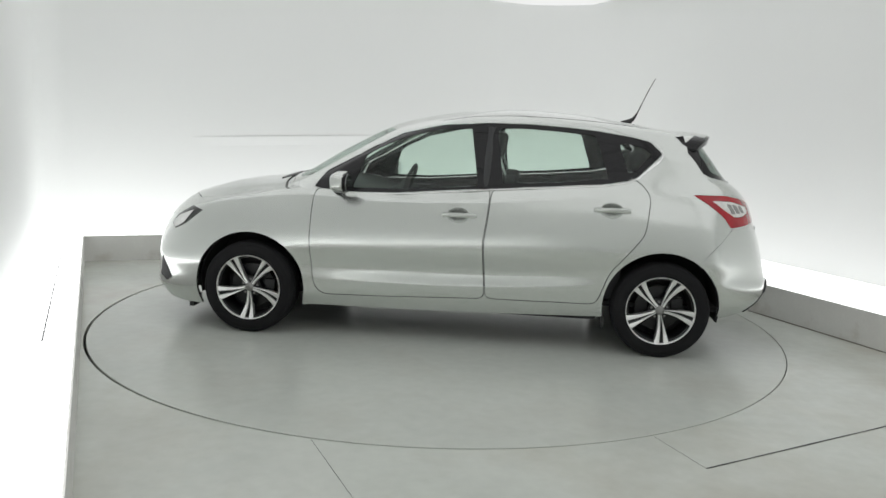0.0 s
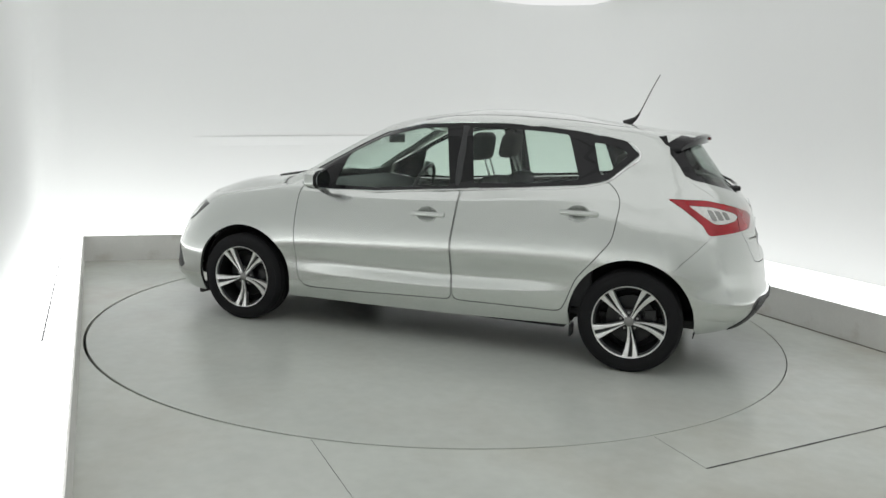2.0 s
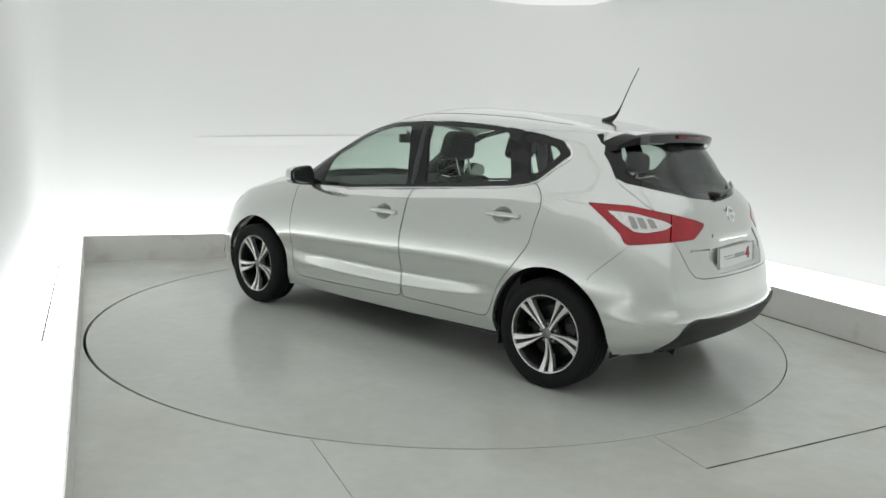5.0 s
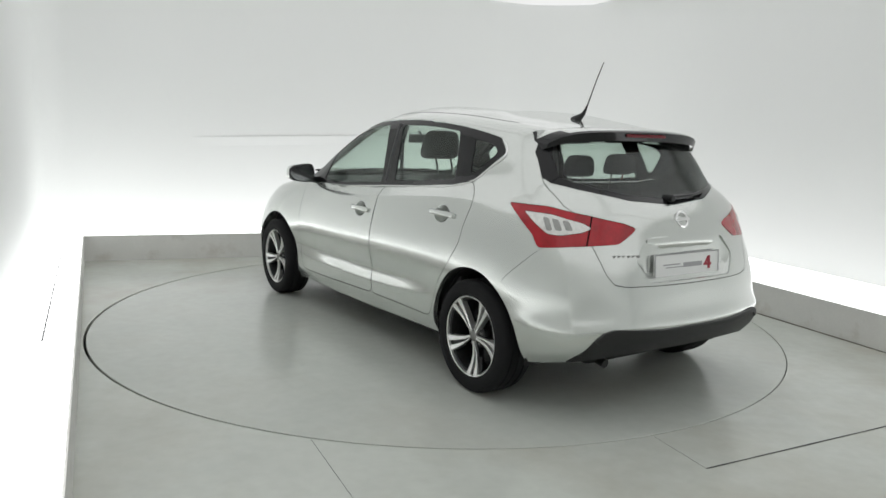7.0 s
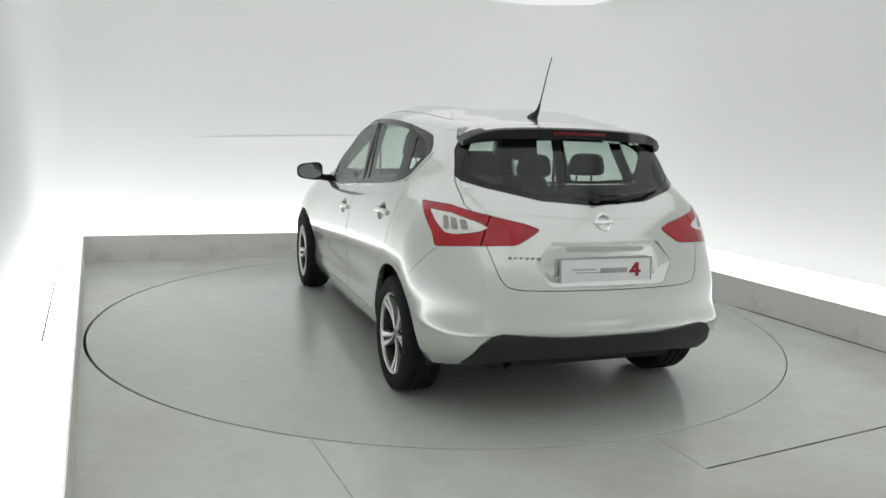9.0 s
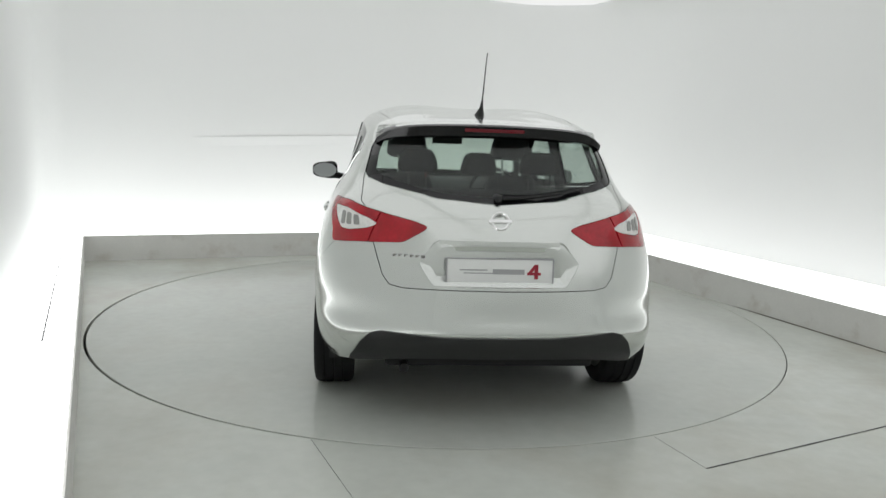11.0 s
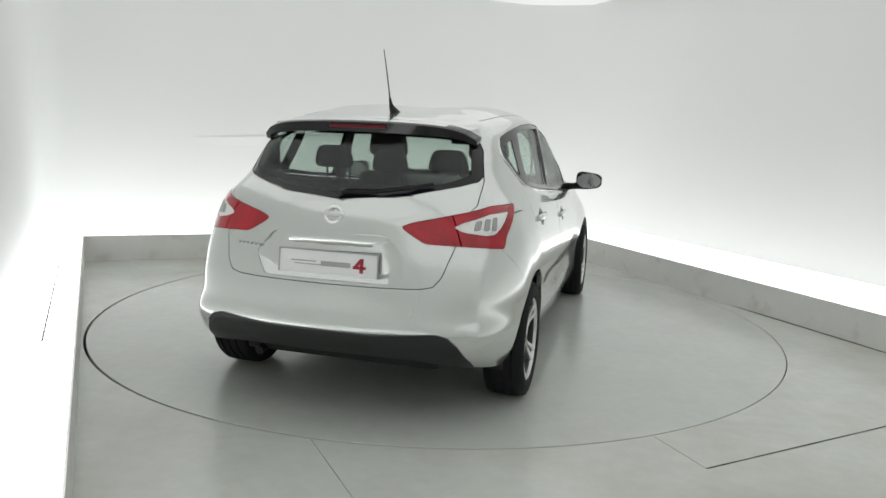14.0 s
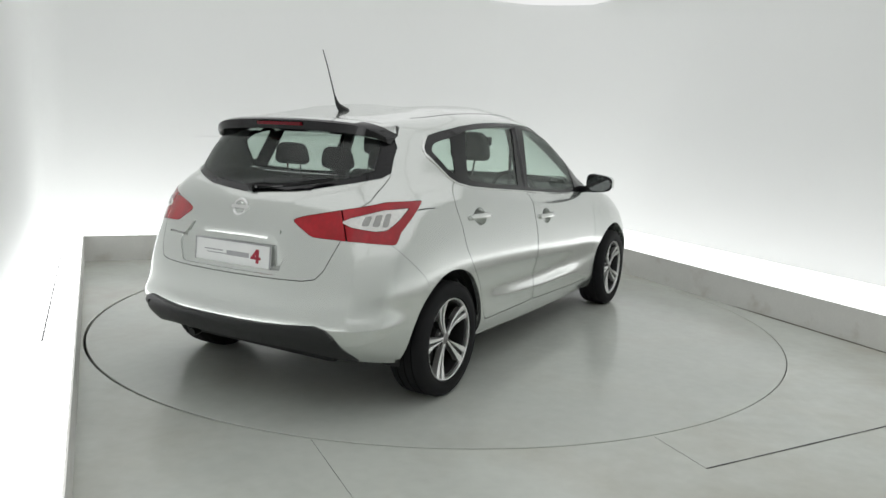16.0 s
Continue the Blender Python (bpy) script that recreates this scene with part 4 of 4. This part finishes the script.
def build_tail_details():
    # hollow for the plate
    half = RECESS[1:-1]
    outline = [(y, z) for y, z in half] + [(-y, z) for y, z in reversed(half)]
    inner = grow(outline, -.038)
    bm = bmesh.new()
    rows = []
    for poly, depth in ((grow(outline, .006), None), (outline, .010), (inner, "back")):
        row = []
        for y, z in poly:
            sx = skin_x(y, z)
            x = sx + .004 if depth is None else sx + depth if depth != "back" else -2.018 + .02 * (z - .75)
            row.append(bm.verts.new((x, y, z)))
        rows.append(row)
    for a, b in zip(rows, rows[1:]):
        for k in range(len(a)):
            bm.faces.new((a[k], a[(k + 1) % len(a)], b[(k + 1) % len(b)], b[k]))
    bm.faces.new(rows[-1])
    part("plate_recess", bm, PAINT, tailgate, angle=25)
    # garnish lip over the plate
    bm = bmesh.new()
    n = 14
    rows = []
    for i in range(n + 1):
        y = -.285 + .57 * i / n
        zz = .845 - .012 * (abs(y) / .285) ** 3
        sx = skin_x(y, .905)
        rows.append([bm.verts.new(q) for q in ((sx + .002, y, .908), (sx - .007, y, .895), (sx - .006, y, zz + .01), (sx + .0, y, zz), (sx + .05, y, zz + .004), (sx + .05, y, .905))])
    for a, b in zip(rows, rows[1:]):
        for k in range(6):
            bm.faces.new((a[k], a[(k + 1) % 6], b[(k + 1) % 6], b[k]))
    bm.faces.new(rows[0]), bm.faces.new(rows[-1])
    part("plate_garnish", bm, PAINT, tailgate, angle=40)
    # show plate
    bm = bmesh.new()
    box(bm, -.006, .006, -.252, .252, -.060, .060, .003)
    plate = part("number_plate", bm, PLATE_WHITE, tailgate, "white dealer plate with grey bars and red mark")
    plate.matrix_basis = pose(-2.034, 0, .757, 0, 5, 0)
    bm = bmesh.new()
    for a, b in (((-.255, -.248), None), ((.248, .255), None)):
        box(bm, -.0085, -.004, a[0] if a else 0, a[1], -.063, .063, .001)
    for z in ((-.063, -.057), (.057, .063)):
        box(bm, -.0085, -.004, -.248, .248, z[0], z[1], .001)
    part("plate_rim", bm, INK_GREY, plate, "thin grey plate rim")
    for y0, y1, z0, z1, m in ((.06, .19, .004, .010, INK_GREY), (.00, .17, -.010, -.005, INK_GREY), (-.115, .035, -.012, .012, INK_GREY)):
        bm = bmesh.new()
        box(bm, -.0072, -.0055, y0, y1, z0, z1, 0)
        part("plate_bar", bm, m, plate)
    for poly in ([(-.180, -.032), (-.162, -.032), (-.162, .036), (-.180, .036)], [(-.128, -.014), (-.192, -.014), (-.192, -.001), (-.128, -.001)], [(-.162, .036), (-.180, .036), (-.148, -.008), (-.128, -.008)]):
        part("plate_mark", prism(poly, "yz", -.0085, -.0055, mat=0), INK_RED, plate)
    # round badge: ring and bar
    bz = .985
    bx = skin_x(0, bz) - .006
    badge = part("badge", lathe([(.046, -.004), (.046, .004), (.040, .007), (.034, .004), (.034, -.004)], 40), CHROME, tailgate, "round chrome badge with bar")
    badge.matrix_basis = Matrix.Translation((bx, 0, bz)) @ Matrix.Rotation(radians(22), 4, "Y") @ Matrix.Rotation(radians(90), 4, "Z")
    bm = bmesh.new()
    box(bm, -.055, .055, -.004, .007, -.009, .009, .003)
    part("badge_bar", bm, CHROME, badge)
    # small unreadable lettering
    for i in range(6):
        bm = bmesh.new()
        y = .50 - .026 * i
        box(bm, -.0035, .003, y - .018, y, .813, .825, .0005)
        ob = part("lettering_bar", bm, STEEL, tailgate)
        ob.location.x = skin_x(y, .82) - .001
    # wiper
    pts = []
    for i in range(8):
        y = -.02 - .42 * i / 7
        z = 1.088 + .055 * (i / 7) ** 1.6
        pts.append((skin_x(y, z) - .020, y, z))
    wip = part("rear_wiper", tube(pts, [.016, .014, .012, .010, .010, .009, .009, .006], 8), BLACK_TRIM, tailgate, "black rear wiper")
    pv = lathe([(.0005, -.03), (.015, -.026), (.018, .0), (.018, .04), (.0005, .04)], 20)
    ob = part("wiper_pivot", pv, PLASTIC, wip)
    ob.matrix_basis = Matrix.Translation((skin_x(0, 1.085) - .015, 0, 1.085)) @ Matrix.Rotation(radians(-90), 4, "Z")
    # spoiler: roof-coloured top with a black lip below
    bm = bmesh.new()
    n = 24
    rows = []
    for i in range(n + 1):
        k = -1 + 2 * i / n
        y = .585 * k
        e = abs(k)
        te = -1.700 + .085 * e ** 2.4 + .05 * e ** 9
        zt = 1.432 - .024 * e ** 2 - .050 * e ** 9
        xf = -1.40 + .02 * e
        zf = 1.457 - .036 * e ** 2
        low = .056 - .022 * e ** 6
        rows.append([bm.verts.new(q) for q in ((xf, y * .95, zf - .022), (xf - .08, y * .975, zf - .008), (te + .09, y, zt + .012), (te + .022, y, zt + .001), (te, y, zt - .008), (te + .012, y, zt - low), (te + .07, y, zt - low - .012), (te + .16, y * .99, zt - .02))])
    for a, b in zip(rows, rows[1:]):
        for j in range(8):
            f = bm.faces.new((a[j], a[(j + 1) % 8], b[(j + 1) % 8], b[j]))
            f.material_index = 0 if j in (0, 1, 7) or (j == 2 and abs(a[0].co.y) < .45) else 1
    for r in (rows[0], rows[-1]):
        bm.faces.new(r).material_index = 1
    sp = part("spoiler", bm, [PAINT, BLACK_TRIM], tailgate, "silver roof spoiler with gloss black lip", angle=50)
    bm = bmesh.new()
    box(bm, -1.706, -1.66, -.15, .15, 1.394, 1.412, .004)
    part("brake_light", bm, DARK_RED, sp, "dark red high brake light")
    # windscreen wipers at the foot of the screen
    for y0, y1 in ((.05, .62), (-.50, .02)):
        pts = [(1.245 - .10 * abs(yy) ** 2, yy, 1.036 - .01 * abs(yy)) for yy in (y0 + (y1 - y0) * k / 5 for k in range(6))]
        part("front_wiper", tube(pts, [.012, .011, .010, .010, .009, .007], 8), BLACK_TRIM, car, "black windscreen wiper")
    # filler flap on the right wing
    pts = [(xx, -(skin_y(xx, zz) + .0005), zz) for xx, zz in ((-1.44, 1.005), (-1.49, 1.007), (-1.54, 1.007), (-1.58, 1.004))]
    part("filler_flap_edge", tube(pts, .0035, 6), GAP_DARK, car, "dark gap over the filler flap")
    # roof gutters
    for s in (1, -1):
        pts = [(q[0], s * q[1], q[2] - .0015) for q in SKIN[64] if -1.25 < q[0] < .12]
        part("roof_strip", tube(pts, .003, 8), BLACK_TRIM, car, "black roof strip")
    # aerial
    base = part("aerial_base", tube([(-1.135, 0, 1.478), (-1.18, 0, 1.502), (-1.208, 0, 1.522), (-1.225, 0, 1.548), (-1.233, 0, 1.566)], [.030, .020, .012, .0075, .0055], 14), PLASTIC, car, "black roof aerial")
    part("aerial_rod", tube([(-1.230, 0, 1.555), (-1.30, 0, 1.72), (-1.345, 0, 1.812)], [.004, .0032, .0026], 8), PLASTIC, base)


build_tail_details()


# ---- door mirrors, headlamp corners ----
def build_mirrors():
    for s in (1, -1):
        bm = bmesh.new()
        bmesh.ops.create_uvsphere(bm, u_segments=28, v_segments=18, radius=1)
        for v in bm.verts:
            x, y, z = v.co
            q = 3.6
            x, y, z = (math.copysign(abs(c) ** (2 / q), c) for c in (x, y, z))
            x = x * .075 if x > 0 else x * .035
            v.co = Vector((.70 + x, s * (.968 + y * .100 * (1 if y < 0 else 1.0)), 1.043 + z * (.066 - .012 * y)))
        for f in bm.faces:
            c = f.calc_center_median()
            f.material_index = 1 if c.x < .683 or c.z < .992 else 0
        mir = part("door_mirror", bm, [PAINT, BLACK_TRIM], car, "silver door mirror with black rim")
        bm = bmesh.new()
        bmesh.ops.create_circle(bm, cap_ends=True, segments=28, radius=1)
        for v in bm.verts:
            v.co = Vector((.664 , s * (.968 + v.co.x * .092), 1.043 + v.co.y * .057))
        r = bmesh.ops.extrude_face_region(bm, geom=list(bm.faces))
        for v in r["geom"]:
            if isinstance(v, bmesh.types.BMVert):
                v.co.x -= .004
        part("mirror_pane", bm, MIRROR_DARKENED, mir, "mirror glass coloured dark for a dark reflection")
        bm = tube([(.78, s * .79, .985), (.755, s * .84, .99), (.73, s * .91, 1.005)], [.030, .026, .03], 12)
        part("mirror_arm", bm, BLACK_TRIM, mir)


build_mirrors()


# ---- cabin ----
def cushion(x0, x1, y0, y1, z0, z1, bevel, lean=0.0, pivot=0.0, taper=0.0):
    bm = bmesh.new()
    r = bmesh.ops.create_cube(bm, size=1.0)
    for v in bm.verts:
        v.co = Vector((x0 + (v.co.x + .5) * (x1 - x0), y0 + (v.co.y + .5) * (y1 - y0), z0 + (v.co.z + .5) * (z1 - z0)))
    bmesh.ops.bevel(bm, geom=list(bm.edges), offset=bevel, segments=5, profile=.6, affect="EDGES")
    for v in bm.verts:
        v.co.x -= (v.co.z - pivot) * lean
        ym = (y0 + y1) / 2
        v.co.y = ym + (v.co.y - ym) * (1 - taper * ((v.co.z - z0) / (z1 - z0)) ** 2)
    return bm


def build_cabin():
    for s in (1, -1):
        y = s * .36
        seat = part("front_seat", cushion(-.30, .22, y - .25, y + .25, .42, .58, .06), FABRIC, car, "charcoal fabric front seat")
        part("backrest", cushion(-.28, -.14, y - .235, y + .235, .50, 1.10, .06, .22, .5, .35), FABRIC, seat)
        part("headrest", cushion(-.265, -.145, y - .14, y + .14, 1.20, 1.39, .058, .16, 1.1, .25), FABRIC, seat)
        for k in (-.06, .06):
            part("headrest_post", tube([(-.325, y + k, 1.06), (-.265, y + k, 1.23)], .007, 8), CHROME, seat)
    bench = part("rear_bench", cushion(-1.05, -.58, -.62, .62, .40, .58, .06), FABRIC, car, "charcoal fabric rear bench")
    part("backrest", cushion(-1.06, -.92, -.62, .62, .50, 1.065, .06, .25, .5), FABRIC, bench)
    for y in (.345, 0, -.345):
        w = .115 if y else .105
        lift = .012 if y else 0
        part("headrest", cushion(-1.235, -1.135, y - w, y + w, 1.148 + lift, 1.278 + lift, .048, .1, 1.05, .30), FABRIC, bench)
        for k in (-.05, .05):
            part("headrest_post", tube([(-1.165, y + k, 1.0), (-1.19, y + k, 1.19)], .006, 8), CHROME, bench)
    dash = [(1.16, .98), (.98, 1.005), (.78, .985), (.66, .93), (.60, .80), (.66, .55), (1.16, .45)]
    part("dashboard", prism(rounded(dash, .05), "xz", -.70, .70, mat=0), CABIN, car, "dark dashboard")
    bm = bmesh.new()
    box(bm, -.25, .70, -.11, .11, .30, .62, .04)
    part("centre_console", bm, CABIN, car)
    wheel = bmesh.new()
    rows = []
    for i in range(40):
        a = 2 * math.pi * i / 40
        rows.append([wheel.verts.new((.015 * math.cos(b), (.185 + .015 * math.sin(b)) * math.cos(a), (.185 + .015 * math.sin(b)) * math.sin(a))) for b in (2 * math.pi * k / 8 for k in range(8))])
    for i in range(40):
        a, b = rows[i], rows[(i + 1) % 40]
        for k in range(8):
            wheel.faces.new((a[k], a[(k + 1) % 8], b[(k + 1) % 8], b[k]))
    box(wheel, -.01, .05, -.07, .07, -.07, .05, .02)
    box(wheel, .0, .02, -.18, .18, -.015, .015, .004)
    box(wheel, .0, .02, -.015, .015, -.18, 0, .004)
    st = part("steering_wheel", wheel, CABIN, car, "black three-spoke steering wheel")
    st.matrix_basis = pose(.50, -.37, .93, 0, -22, 0)
    part("steering_column", tube([(.52, -.37, .92), (.75, -.37, .83)], .04, 12), CABIN, car)
    mir = part("interior_mirror", cushion(.555, .585, -.12, .12, 1.285, 1.352, .013), CABIN, car, "black interior mirror")
    part("mirror_stalk", tube([(.575, 0, 1.335), (.61, 0, 1.37)], .010, 8), CABIN, mir)
    bm = bmesh.new()
    box(bm, -1.62, -1.14, -.58, .58, .985, 1.005, .008)
    part("parcel_shelf", bm, CABIN, car)
    for s in (1, -1):
        for x0, x1, z in ((.85, -.20, .93), (-.26, -1.1, .98)):
            bm = bmesh.new()
            box(bm, x1, x0, s * .74 - .03, s * .74 + .03, .34, z, .02)
            part("door_card", bm, CABIN, car)
        # inner pillar trim
        part("pillar_trim", tube([(-.20, s * .745, .98), (-.205, s * .70, 1.2), (-.22, s * .64, 1.42)], .034, 10), CABIN, car)
        part("seat_belt", prism([(-.245, .60), (-.20, .60), (-.205, 1.36), (-.245, 1.36)], "xz", s * .655 - .002, s * .655 + .002, mat=0), CABIN, car)
    bm = bmesh.new()
    box(bm, -1.75, 1.15, -.76, .76, .295, .33, .01)
    part("cabin_floor", bm, LINER, car)


build_cabin()


# ---- what moves ----
def motions():
    """The turntable carries the car round at an even pace."""
    cx, cy = -0.1585, -0.0646
    rows_car, rows_table = [], []
    for i in range(33):
        t = i * 0.5
        a = 173.714 - 7.0936 * t
        c, s = math.cos(radians(a)), math.sin(radians(a))
        rows_car.append((t, pose(c * cx - s * cy, s * cx + c * cy, 0, 0, 0, a)))
        rows_table.append((t, pose(0, 0, 0, 0, 0, a)))
    walk(car, rows_car)
    walk(turntable, rows_table)


motions()
